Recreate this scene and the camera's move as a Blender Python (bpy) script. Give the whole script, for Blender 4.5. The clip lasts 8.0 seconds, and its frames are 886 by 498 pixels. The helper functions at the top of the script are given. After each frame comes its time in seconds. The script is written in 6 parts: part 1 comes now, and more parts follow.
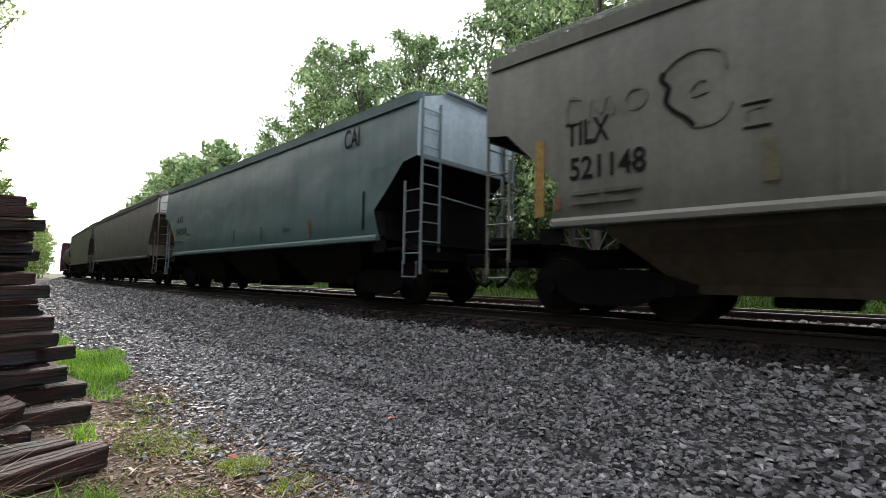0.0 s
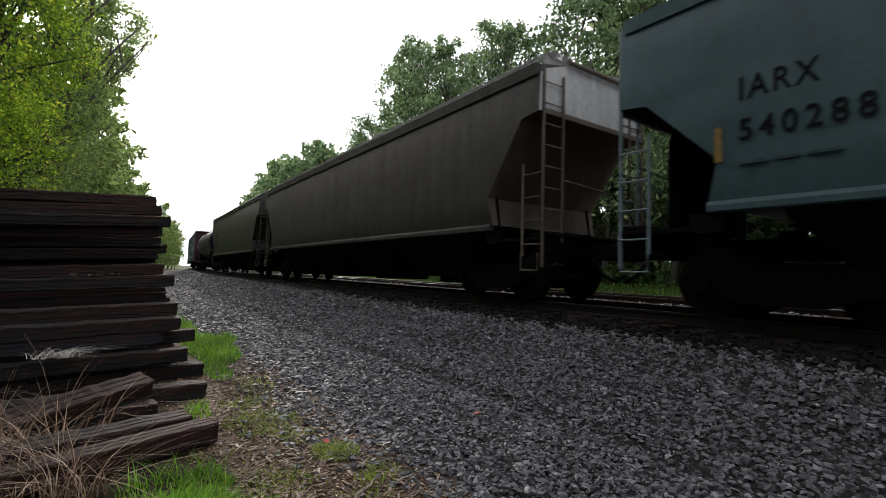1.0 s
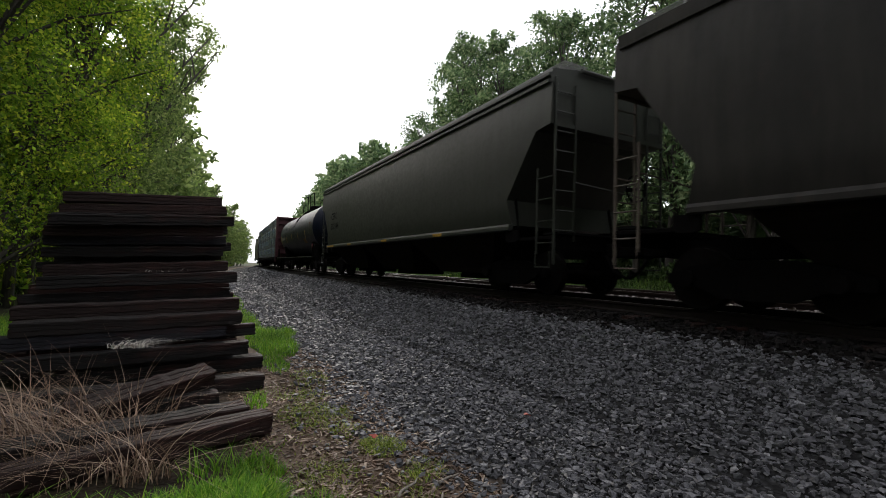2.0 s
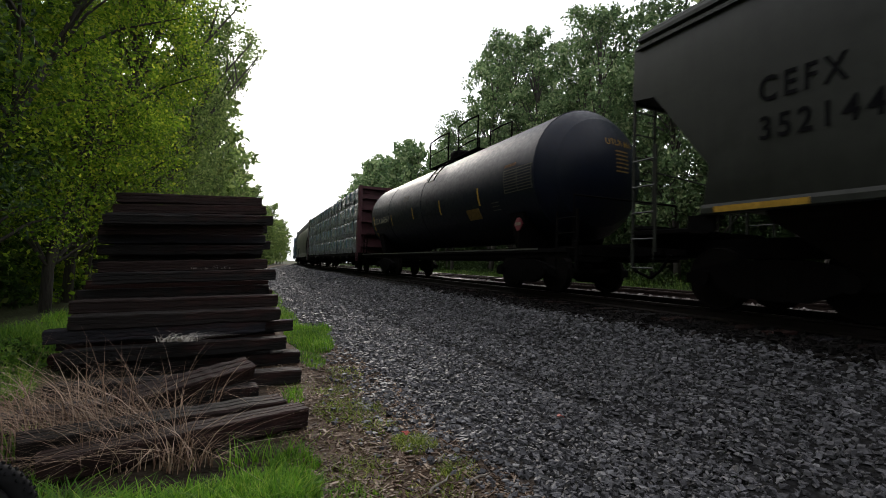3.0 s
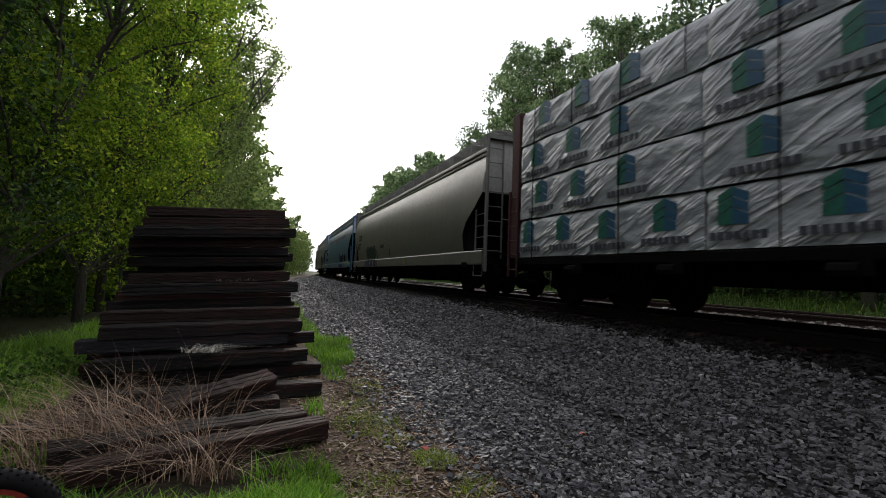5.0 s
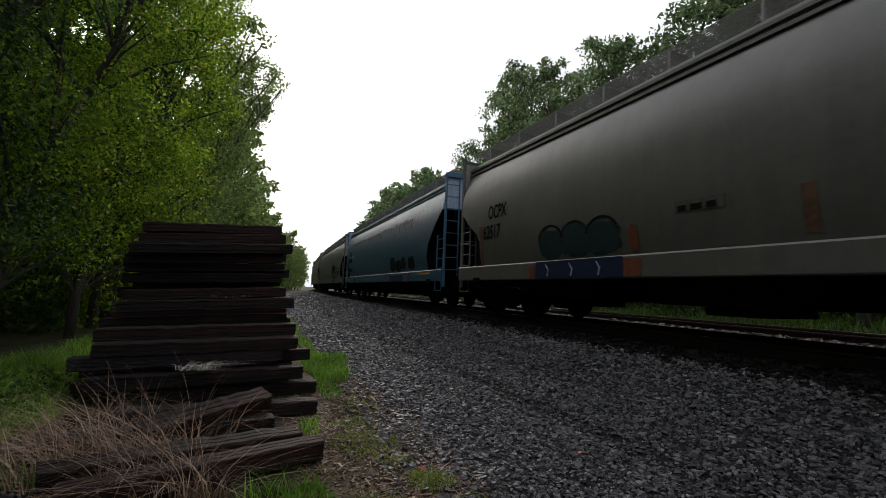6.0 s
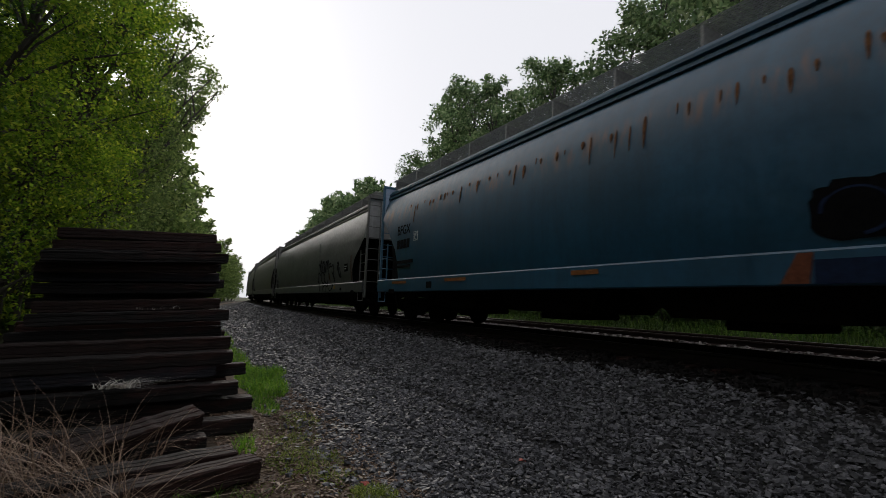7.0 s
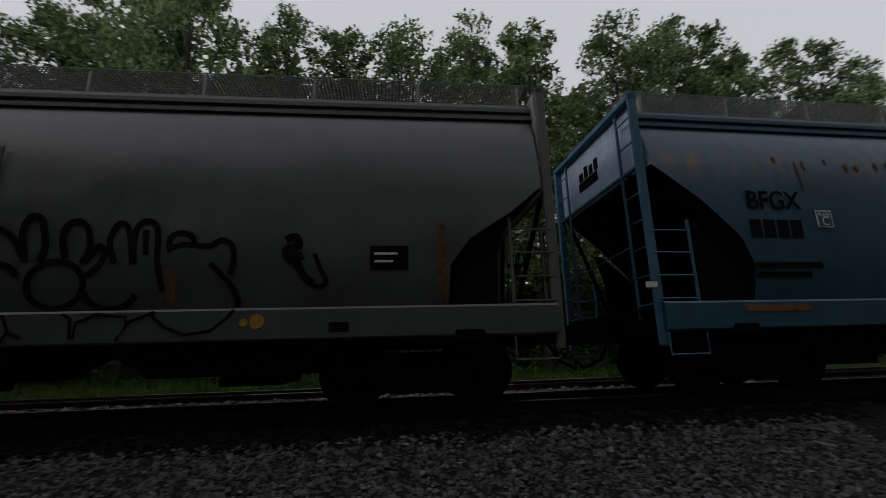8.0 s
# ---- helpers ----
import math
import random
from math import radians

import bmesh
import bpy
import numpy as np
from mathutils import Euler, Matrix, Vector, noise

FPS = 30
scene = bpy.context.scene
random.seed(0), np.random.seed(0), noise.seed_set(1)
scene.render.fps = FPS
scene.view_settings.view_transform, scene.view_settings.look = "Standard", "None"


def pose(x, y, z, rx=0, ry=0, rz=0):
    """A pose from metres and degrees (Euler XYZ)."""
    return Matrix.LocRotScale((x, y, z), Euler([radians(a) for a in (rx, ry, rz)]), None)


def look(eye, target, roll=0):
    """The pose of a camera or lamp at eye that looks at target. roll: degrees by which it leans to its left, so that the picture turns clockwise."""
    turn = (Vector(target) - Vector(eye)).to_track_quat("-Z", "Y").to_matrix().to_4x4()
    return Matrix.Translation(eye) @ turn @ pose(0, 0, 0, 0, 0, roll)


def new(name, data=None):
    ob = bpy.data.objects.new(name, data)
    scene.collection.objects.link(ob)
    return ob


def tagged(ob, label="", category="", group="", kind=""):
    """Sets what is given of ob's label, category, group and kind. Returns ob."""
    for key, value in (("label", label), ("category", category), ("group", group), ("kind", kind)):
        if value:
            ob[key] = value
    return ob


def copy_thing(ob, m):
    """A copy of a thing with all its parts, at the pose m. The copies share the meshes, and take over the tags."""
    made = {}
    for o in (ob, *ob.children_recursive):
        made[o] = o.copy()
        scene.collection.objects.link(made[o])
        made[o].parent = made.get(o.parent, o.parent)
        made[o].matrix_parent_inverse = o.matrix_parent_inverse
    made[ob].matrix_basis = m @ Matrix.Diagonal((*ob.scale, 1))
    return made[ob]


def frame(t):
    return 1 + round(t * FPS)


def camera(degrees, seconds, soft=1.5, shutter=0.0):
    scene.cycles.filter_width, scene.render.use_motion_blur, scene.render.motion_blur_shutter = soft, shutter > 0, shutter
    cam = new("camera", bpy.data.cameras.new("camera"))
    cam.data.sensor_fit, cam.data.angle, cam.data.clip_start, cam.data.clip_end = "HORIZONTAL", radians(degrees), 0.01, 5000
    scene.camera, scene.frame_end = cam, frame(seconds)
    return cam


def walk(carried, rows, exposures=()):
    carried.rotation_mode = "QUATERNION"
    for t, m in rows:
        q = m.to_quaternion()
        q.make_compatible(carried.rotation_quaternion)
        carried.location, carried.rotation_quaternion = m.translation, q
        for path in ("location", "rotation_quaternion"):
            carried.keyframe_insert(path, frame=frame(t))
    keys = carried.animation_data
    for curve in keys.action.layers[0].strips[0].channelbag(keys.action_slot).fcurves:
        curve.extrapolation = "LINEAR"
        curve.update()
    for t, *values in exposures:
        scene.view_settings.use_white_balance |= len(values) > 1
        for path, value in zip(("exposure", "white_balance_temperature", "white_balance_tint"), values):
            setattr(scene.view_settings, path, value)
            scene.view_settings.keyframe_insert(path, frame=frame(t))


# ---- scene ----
cam = camera(87.6, 8.0, soft=0.9, shutter=0.08)

# The track is a wide arc: x is the distance to the right of the camera's stand, s runs along the line.
BEND, MID = 732.0, 737.9
RAIL, TRACK, SPEED = 1.05, 7.5, 18.62
FLOOR = RAIL + 0.08  # the level from which the heights of the cars are counted


def along(s, x, z=0.0):
    a, r = s / BEND, MID - x
    return Vector((MID - r * math.cos(a), r * math.sin(a), z))


def on_track(s, x=TRACK, z=FLOOR):
    p = along(s, x, z)
    return pose(p.x, p.y, p.z, 0, 0, -math.degrees(s / BEND))


walk(cam, [
    (0.0, pose(-0.21, -0.09, 1.582, 93.80, -1.03, -47.03)),
    (0.5, pose(-0.19, -0.08, 1.578, 93.24, -1.30, -41.03)),
    (1.0, pose(-0.11, 0.01, 1.570, 92.77, -1.45, -36.27)),
    (1.5, pose(-0.045, 0.02, 1.573, 92.45, -1.50, -32.48)),
    (3.0, pose(0.003, 0.00, 1.576, 91.97, -1.87, -25.22)),
    (3.5, pose(0.000, 0.00, 1.580, 91.89, -1.99, -23.85)),
    (4.0, pose(0.005, 0.00, 1.586, 92.03, -2.01, -23.09)),
    (4.5, pose(0.004, 0.00, 1.593, 92.49, -2.04, -22.65)),
    (6.0, pose(-0.008, 0.00, 1.618, 95.19, -2.11, -23.18)),
    (6.5, pose(-0.031, -0.014, 1.624, 95.92, -2.20, -23.57)),
    (7.0, pose(-0.047, -0.015, 1.622, 96.75, -1.96, -30.30)),
    (7.2, pose(-0.055, -0.018, 1.621, 98.03, -1.88, -37.85)),
    (7.4, pose(-0.054, -0.011, 1.623, 100.04, -1.75, -46.27)),
    (7.5, pose(-0.053, -0.004, 1.629, 100.59, -1.17, -51.59)),
    (7.6, pose(-0.054, 0.003, 1.636, 101.13, -0.48, -59.24)),
    (7.7, pose(-0.058, 0.008, 1.644, 101.75, -0.21, -67.92)),
    (7.8, pose(-0.064, 0.010, 1.652, 102.46, 0.07, -77.54)),
    (7.9, pose(-0.068, 0.009, 1.656, 102.98, 0.96, -87.22)),
    (8.0, pose(-0.071, 0.007, 1.659, 103.46, 1.75, -97.16)),
], exposures=[(0.0, 1.4), (0.5, 0.85), (1.0, 0.4), (1.5, 0.15), (3.5, -0.05), (4.5, -0.05), (5.8, -0.35), (6.5, -0.78), (7.0, -0.8), (7.5, -1.08), (8.0, -1.35)])

# ---- light: a hazy bright sky, and a low veiled sun ahead beyond the trees ----
SUN_UP, SUN_TURN = 23.0, 13.0
world = bpy.data.worlds.new("sky")
scene.world = world
world.use_nodes = True
wn, wl = world.node_tree.nodes, world.node_tree.links
sky = wn.new("ShaderNodeTexSky")
sky.sky_type, sky.sun_disc = "NISHITA", False
sky.sun_elevation, sky.sun_rotation = radians(SUN_UP), radians(-SUN_TURN)
sky.air_density, sky.dust_density, sky.ozone_density = 1.0, 6.0, 1.0
pale = wn.new("ShaderNodeHueSaturation")
pale.inputs["Saturation"].default_value = 0.45
wl.new(sky.outputs[0], pale.inputs["Color"])
cloud = wn.new("ShaderNodeMix")
cloud.data_type = "RGBA"
cloud.inputs[0].default_value = 0.78
cloud.inputs[7].default_value = (11.75, 11.8, 12.5, 1)
wl.new(pale.outputs[0], cloud.inputs[6])
wl.new(cloud.outputs[2], wn["Background"].inputs["Color"])
wn["Background"].inputs["Strength"].default_value = 0.15

sun_lamp = bpy.data.lights.new("sun", "SUN")
sun_lamp.energy, sun_lamp.angle, sun_lamp.color = 1.2, radians(14), (1.0, 0.92, 0.82)
sun = new("sun", sun_lamp)
sun.matrix_world = look((60 * math.sin(radians(SUN_TURN)), 60 * math.cos(radians(SUN_TURN)), 60 * math.tan(radians(SUN_UP))), (0, 0, 0))


# ---- materials ----
def nodes_of(name):
    m = bpy.data.materials.new(name)
    m.use_nodes = True
    t = m.node_tree
    return m, t.nodes, t.links, t.nodes["Principled BSDF"]


def coords(n, l, scale=(1, 1, 1), kind="Object"):
    c, mp = n.new("ShaderNodeTexCoord"), n.new("ShaderNodeMapping")
    mp.inputs["Scale"].default_value = scale
    l.new(c.outputs[kind], mp.inputs["Vector"])
    return mp.outputs[0]


def noise_node(n, l, vec, scale, detail=5.0, rough=0.6):
    t = n.new("ShaderNodeTexNoise")
    t.inputs["Scale"].default_value, t.inputs["Detail"].default_value, t.inputs["Roughness"].default_value = scale, detail, rough
    l.new(vec, t.inputs["Vector"])
    return t.outputs["Fac"]


def ramp(n, l, fac, stops):
    r = n.new("ShaderNodeValToRGB")
    while len(r.color_ramp.elements) < len(stops):
        r.color_ramp.elements.new(0.5)
    for e, (p, c) in zip(r.color_ramp.elements, stops):
        e.position, e.color = p, (*c, 1) if len(c) == 3 else c
    l.new(fac, r.inputs[0])
    return r.outputs[0]


def blend(n, l, fac, a, b, how="MIX"):
    m = n.new("ShaderNodeMix")
    m.data_type, m.blend_type = "RGBA", how
    for sock, val in ((m.inputs[0], fac), (m.inputs[6], a), (m.inputs[7], b)):
        if isinstance(val, (int, float)):
            sock.default_value = val
        elif isinstance(val, tuple):
            sock.default_value = (*val, 1)
        else:
            l.new(val, sock)
    return m.outputs[2]


def bump(n, l, p, height, strength=0.3, distance=0.02):
    b = n.new("ShaderNodeBump")
    b.inputs["Strength"].default_value, b.inputs["Distance"].default_value = strength, distance
    l.new(height, b.inputs["Height"])
    l.new(b.outputs[0], p.inputs["Normal"])


def grey(v):
    return (v, v, v)


def painted_steel(name, base, grime, amount=0.6, rough=0.55, rust=0.0, gloss=0.3, rust_row=None):
    """Weathered paint: long rain streaks, blotches of dirt, fine grain, a little rust."""
    m, n, l, p = nodes_of(name)
    streak = noise_node(n, l, coords(n, l, (3.0, 2.2, 0.22)), 1.6, 6, 0.65)
    blot = noise_node(n, l, coords(n, l), 0.55, 4, 0.6)
    fine = noise_node(n, l, coords(n, l), 9.0, 6, 0.7)
    f1 = ramp(n, l, streak, [(0.38, grey(0)), (0.68, grey(amount))])
    c = blend(n, l, f1, base, grime)
    f2 = ramp(n, l, blot, [(0.42, grey(0)), (0.72, grey(amount * 0.8))])
    c = blend(n, l, f2, c, tuple(0.6 * g for g in grime))
    c = blend(n, l, ramp(n, l, fine, [(0.3, grey(0.75)), (0.7, grey(1.08))]), (0, 0, 0), c, "MIX")
    if rust:
        f3 = ramp(n, l, noise_node(n, l, coords(n, l, (1, 1, 0.4)), 3.2, 7, 0.7), [(0.62, grey(0)), (0.75, grey(rust))])
        c = blend(n, l, f3, c, (0.16, 0.06, 0.025))
    if rust_row:
        # a row of rusty blotches along a seam at this height
        at = n.new("ShaderNodeSeparateXYZ")
        l.new(coords(n, l), at.inputs[0])
        band = n.new("ShaderNodeMapRange")
        for i, v in enumerate((rust_row - 0.5, rust_row + 0.5)):
            band.inputs[1 + i].default_value = v
        l.new(at.outputs[2], band.inputs[0])
        band = ramp(n, l, band.outputs[0], [(0.15, grey(0)), (0.45, grey(1)), (0.6, grey(1)), (0.78, grey(0))])
        spots = ramp(n, l, noise_node(n, l, coords(n, l, (0.2, 4.6, 1.0)), 1.0, 4, 0.65), [(0.48, grey(0)), (0.58, grey(0.35)), (0.7, grey(0.9))])
        f4 = n.new("ShaderNodeMath")
        f4.operation = "MULTIPLY"
        l.new(band, f4.inputs[0])
        l.new(spots, f4.inputs[1])
        c = blend(n, l, f4.outputs[0], c, (0.17, 0.075, 0.03))
    l.new(c, p.inputs["Base Color"])
    p.inputs["Specular IOR Level"].default_value = gloss
    l.new(ramp(n, l, fine, [(0.3, grey(rough - 0.08)), (0.7, grey(rough + 0.15))]), p.inputs["Roughness"])
    bump(n, l, p, blot, 0.25, 0.05)
    return m


def plain(name, base, rough=0.6, metal=0.0, vary=0.35, scale=14.0, relief=0.15, gloss=0.5):
    m, n, l, p = nodes_of(name)
    f = noise_node(n, l, coords(n, l), scale, 6, 0.65)
    lo, hi = tuple(c * (1 - vary) for c in base), tuple(min(1, c * (1 + vary)) for c in base)
    l.new(ramp(n, l, f, [(0.3, lo), (0.7, hi)]), p.inputs["Base Color"])
    p.inputs["Roughness"].default_value, p.inputs["Metallic"].default_value = rough, metal
    p.inputs["Specular IOR Level"].default_value = gloss
    if relief:
        bump(n, l, p, f, relief, 0.01)
    return m


def leafy(name, dark, light, yellow, through_light=0.35):
    m, n, l, p = nodes_of(name)
    g = n.new("ShaderNodeNewGeometry")
    c = ramp(n, l, g.outputs["Random Per Island"], [(0.0, dark), (0.65, light), (1.0, yellow)])
    # broad noise darkens whole patches, painting in shaded gaps between clumps
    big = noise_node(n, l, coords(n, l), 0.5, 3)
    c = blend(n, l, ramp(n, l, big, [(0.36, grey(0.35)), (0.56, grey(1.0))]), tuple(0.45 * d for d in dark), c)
    l.new(c, p.inputs["Base Color"])
    p.inputs["Roughness"].default_value = 0.6
    p.inputs["Specular IOR Level"].default_value = 0.25
    t = n.new("ShaderNodeBsdfTranslucent")
    l.new(c, t.inputs["Color"])
    mx = n.new("ShaderNodeMixShader")
    mx.inputs[0].default_value = through_light
    l.new(p.outputs[0], mx.inputs[1])
    l.new(t.outputs[0], mx.inputs[2])
    l.new(mx.outputs[0], n["Material Output"].inputs["Surface"])
    return m


def bark(name, a, b):
    m, n, l, p = nodes_of(name)
    f = noise_node(n, l, coords(n, l, (6, 6, 0.8)), 3.0, 8, 0.7)
    l.new(ramp(n, l, f, [(0.3, a), (0.7, b)]), p.inputs["Base Color"])
    p.inputs["Roughness"].default_value = 0.9
    bump(n, l, p, f, 0.8, 0.03)
    return m


def old_timber(name):
    """Creosoted sleeper wood: black-brown, long grain, checks, a few rusty or grey boards."""
    m, n, l, p = nodes_of(name)
    grain = noise_node(n, l, coords(n, l, (0.6, 9, 9)), 4.0, 9, 0.72)
    patch = noise_node(n, l, coords(n, l, (0.7, 3, 3)), 2.0, 5, 0.6)
    info = n.new("ShaderNodeObjectInfo")
    base = ramp(n, l, info.outputs["Random"], [(0.0, (0.004, 0.0035, 0.0035)), (0.4, (0.008, 0.006, 0.0055)), (0.7, (0.027, 0.0095, 0.007)), (0.85, (0.008, 0.0065, 0.006)), (1.0, (0.014, 0.014, 0.019))])
    c = blend(n, l, ramp(n, l, patch, [(0.5, grey(0)), (0.78, grey(0.7))]), base, (0.05, 0.017, 0.013))
    c = blend(n, l, ramp(n, l, grain, [(0.6, grey(0.0)), (0.74, grey(0.95))]), c, blend(n, l, 0.6, c, (0.11, 0.07, 0.06)))
    c = blend(n, l, ramp(n, l, noise_node(n, l, coords(n, l, (0.5, 14, 14)), 5.0, 6, 0.7), [(0.36, grey(0.9)), (0.46, grey(0.0))]), c, (0.003, 0.0025, 0.0025))
    l.new(c, p.inputs["Base Color"])
    p.inputs["Roughness"].default_value = 0.68
    p.inputs["Specular IOR Level"].default_value = 0.22
    bump(n, l, p, grain, 0.9, 0.02)
    return m


def ground_stuff():
    """One sheet: crushed stone by the line, trodden soil with chips at its edge, grass and leaf litter beyond."""
    m, n, l, p = nodes_of("ground")
    uv = n.new("ShaderNodeUVMap")
    sep = n.new("ShaderNodeSeparateXYZ")
    l.new(uv.outputs[0], sep.inputs[0])
    vec = coords(n, l)
    vor = n.new("ShaderNodeTexVoronoi")
    vor.inputs["Scale"].default_value = 21.0
    l.new(vec, vor.inputs["Vector"])
    tone = n.new("ShaderNodeSeparateColor")
    l.new(vor.outputs["Color"], tone.inputs[0])
    wide = noise_node(n, l, vec, 0.7, 4)
    mid = noise_node(n, l, vec, 6.0, 6, 0.7)
    fine = noise_node(n, l, vec, 40.0, 5, 0.7)
    # tones near black: shade in the gaps between stones is painted here
    stone = ramp(n, l, tone.outputs[0], [(0.0, (0.008, 0.008, 0.0085)), (0.6, (0.02, 0.02, 0.022)), (1.0, (0.06, 0.06, 0.064))])
    stone = blend(n, l, ramp(n, l, vor.outputs["Distance"], [(0.25, grey(0.0)), (0.6, grey(0.85))]), stone, (0.006, 0.006, 0.006))
    stone = blend(n, l, ramp(n, l, wide, [(0.4, grey(0.0)), (0.7, grey(0.2))]), stone, (0.03, 0.028, 0.026))
    soil = ramp(n, l, mid, [(0.3, (0.035, 0.023, 0.016)), (0.55, (0.09, 0.062, 0.043)), (0.75, (0.17, 0.125, 0.09))])
    soil = blend(n, l, ramp(n, l, fine, [(0.45, grey(0.0)), (0.75, grey(0.6))]), soil, (0.17, 0.125, 0.09))
    turf = ramp(n, l, mid, [(0.3, (0.018, 0.028, 0.007)), (0.7, (0.05, 0.075, 0.018))])

    def where(a, b, wobble=0.9):
        add = n.new("ShaderNodeMath")
        add.operation = "MULTIPLY_ADD"
        l.new(wide if wobble > 0.5 else mid, add.inputs[0])
        add.inputs[1].default_value = wobble
        l.new(sep.outputs[0], add.inputs[2])
        mr = n.new("ShaderNodeMapRange")
        mr.inputs[1].default_value, mr.inputs[2].default_value = a + wobble / 2, b + wobble / 2
        l.new(add.outputs[0], mr.inputs[0])
        return mr.outputs[0]

    # dust, oil and painted train shade: stones between and beside the rails nearly black-brown
    dusty_shade = blend(n, l, 0.75, stone, (0.012, 0.01, 0.009))
    oily_shade = blend(n, l, 0.96, stone, (0.005, 0.004, 0.0035))
    rusty = blend(n, l, 0.6, stone, (0.24, 0.19, 0.17))
    litter = ramp(n, l, mid, [(0.3, (0.012, 0.009, 0.006)), (0.6, (0.035, 0.026, 0.017)), (0.8, (0.06, 0.05, 0.03))])
    c = blend(n, l, where(-2.2, -1.4), blend(n, l, 0.5, turf, litter), litter)
    c = blend(n, l, where(0.3, 0.9, 0.4), c, soil)
    c = blend(n, l, where(1.65, 2.25, 0.6), c, stone)
    c = blend(n, l, where(5.4, 5.7, 0.3), c, dusty_shade)
    c = blend(n, l, where(5.6, 5.9, 0.3), c, oily_shade)
    c = blend(n, l, where(8.35, 8.6, 0.3), c, rusty)
    c = blend(n, l, where(13.3, 13.8, 0.8), c, turf)
    l.new(c, p.inputs["Base Color"])
    p.inputs["Roughness"].default_value = 0.9
    p.inputs["Specular IOR Level"].default_value = 0.15
    h = blend(n, l, 0.35, vor.outputs["Distance"], mid)
    bump(n, l, p, h, 0.7, 0.05)
    return m


def crushed_stone(name, lo, hi, tint, gloss=0.5):
    m, n, l, p = nodes_of(name)
    g = n.new("ShaderNodeNewGeometry")
    c = ramp(n, l, g.outputs["Random Per Island"], [(0.0, lo), (0.55, tuple((a + b) / 2 for a, b in zip(lo, hi))), (0.95, hi), (1.0, tint)])
    f = noise_node(n, l, coords(n, l), 60.0, 4, 0.7)
    c = blend(n, l, ramp(n, l, f, [(0.3, grey(0.55)), (0.7, grey(1.0))]), (0.02, 0.02, 0.02), c)
    l.new(c, p.inputs["Base Color"])
    p.inputs["Roughness"].default_value = 0.5
    p.inputs["Specular IOR Level"].default_value = gloss
    bump(n, l, p, f, 0.5, 0.004)
    return m


M_GROUND = ground_stuff()
M_STONE = crushed_stone("crushed_stone", (0.042, 0.042, 0.046), (0.134, 0.133, 0.147), (0.27, 0.267, 0.275), 0.28)
# oil and dust colour, deepened with the shade under the train
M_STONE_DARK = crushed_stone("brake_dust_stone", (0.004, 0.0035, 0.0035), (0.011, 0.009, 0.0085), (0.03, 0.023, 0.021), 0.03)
M_STONE_PALE = crushed_stone("pinkish_stone", (0.07, 0.06, 0.056), (0.3, 0.25, 0.235), (0.45, 0.4, 0.38))
M_RAIL = plain("rusty_rail", (0.035, 0.024, 0.02), 0.8, 0.0, gloss=0.2)
# rail colour of the near track, darkened for shade beneath the cars
M_RAIL_SHADED = plain("oily_rail", (0.012, 0.009, 0.008), 0.8, 0.0, gloss=0.15)
M_RAIL_TOP = plain("polished_rail_head", (0.24, 0.22, 0.21), 0.4, 1.0, 0.1)
M_TIE = old_timber("old_timber")
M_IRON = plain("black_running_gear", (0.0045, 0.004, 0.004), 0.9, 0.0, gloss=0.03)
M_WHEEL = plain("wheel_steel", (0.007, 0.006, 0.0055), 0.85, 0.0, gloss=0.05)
M_BARE = plain("worn_bright_steel", (0.1, 0.095, 0.09), 0.4, 0.6)
# base raised to carry the haze over the far wood
M_LEAF_R = leafy("leaves_far_wood", (0.06, 0.11, 0.045), (0.19, 0.29, 0.12), (0.38, 0.45, 0.23), 0.45)
M_LEAF_L = leafy("leaves_near_wood", (0.07, 0.16, 0.015), (0.33, 0.52, 0.04), (0.7, 0.75, 0.08), 0.62)
# leaf colours darkened for the nearest trees, canopy shade put in
M_LEAF_SHADED = leafy("leaves_dark_near_tree", (0.012, 0.036, 0.008), (0.05, 0.115, 0.018), (0.17, 0.27, 0.045), 0.28)
# greyed, paler greens: distance haze is put into the leaf colour
M_LEAF_HAZY = leafy("leaves_grey_green", (0.075, 0.125, 0.035), (0.23, 0.33, 0.09), (0.42, 0.5, 0.17), 0.5)
M_BARK = bark("bark", (0.02, 0.017, 0.014), (0.08, 0.07, 0.06))
M_GRASS = leafy("grass_blades", (0.055, 0.15, 0.012), (0.18, 0.4, 0.03), (0.38, 0.54, 0.07), 0.5)
# darker copy of the grass colours, shade at the wood's edge put in
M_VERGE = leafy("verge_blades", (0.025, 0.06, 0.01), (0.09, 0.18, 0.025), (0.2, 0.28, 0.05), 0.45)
M_WEED = leafy("weeds", (0.03, 0.06, 0.015), (0.07, 0.12, 0.03), (0.12, 0.16, 0.06), 0.35)
M_CHIP = leafy("wood_chips", (0.05, 0.03, 0.02), (0.17, 0.105, 0.068), (0.42, 0.32, 0.235), 0.0)
M_STRAW = leafy("dry_stalks", (0.16, 0.1, 0.07), (0.4, 0.27, 0.185), (0.65, 0.5, 0.38), 0.15)


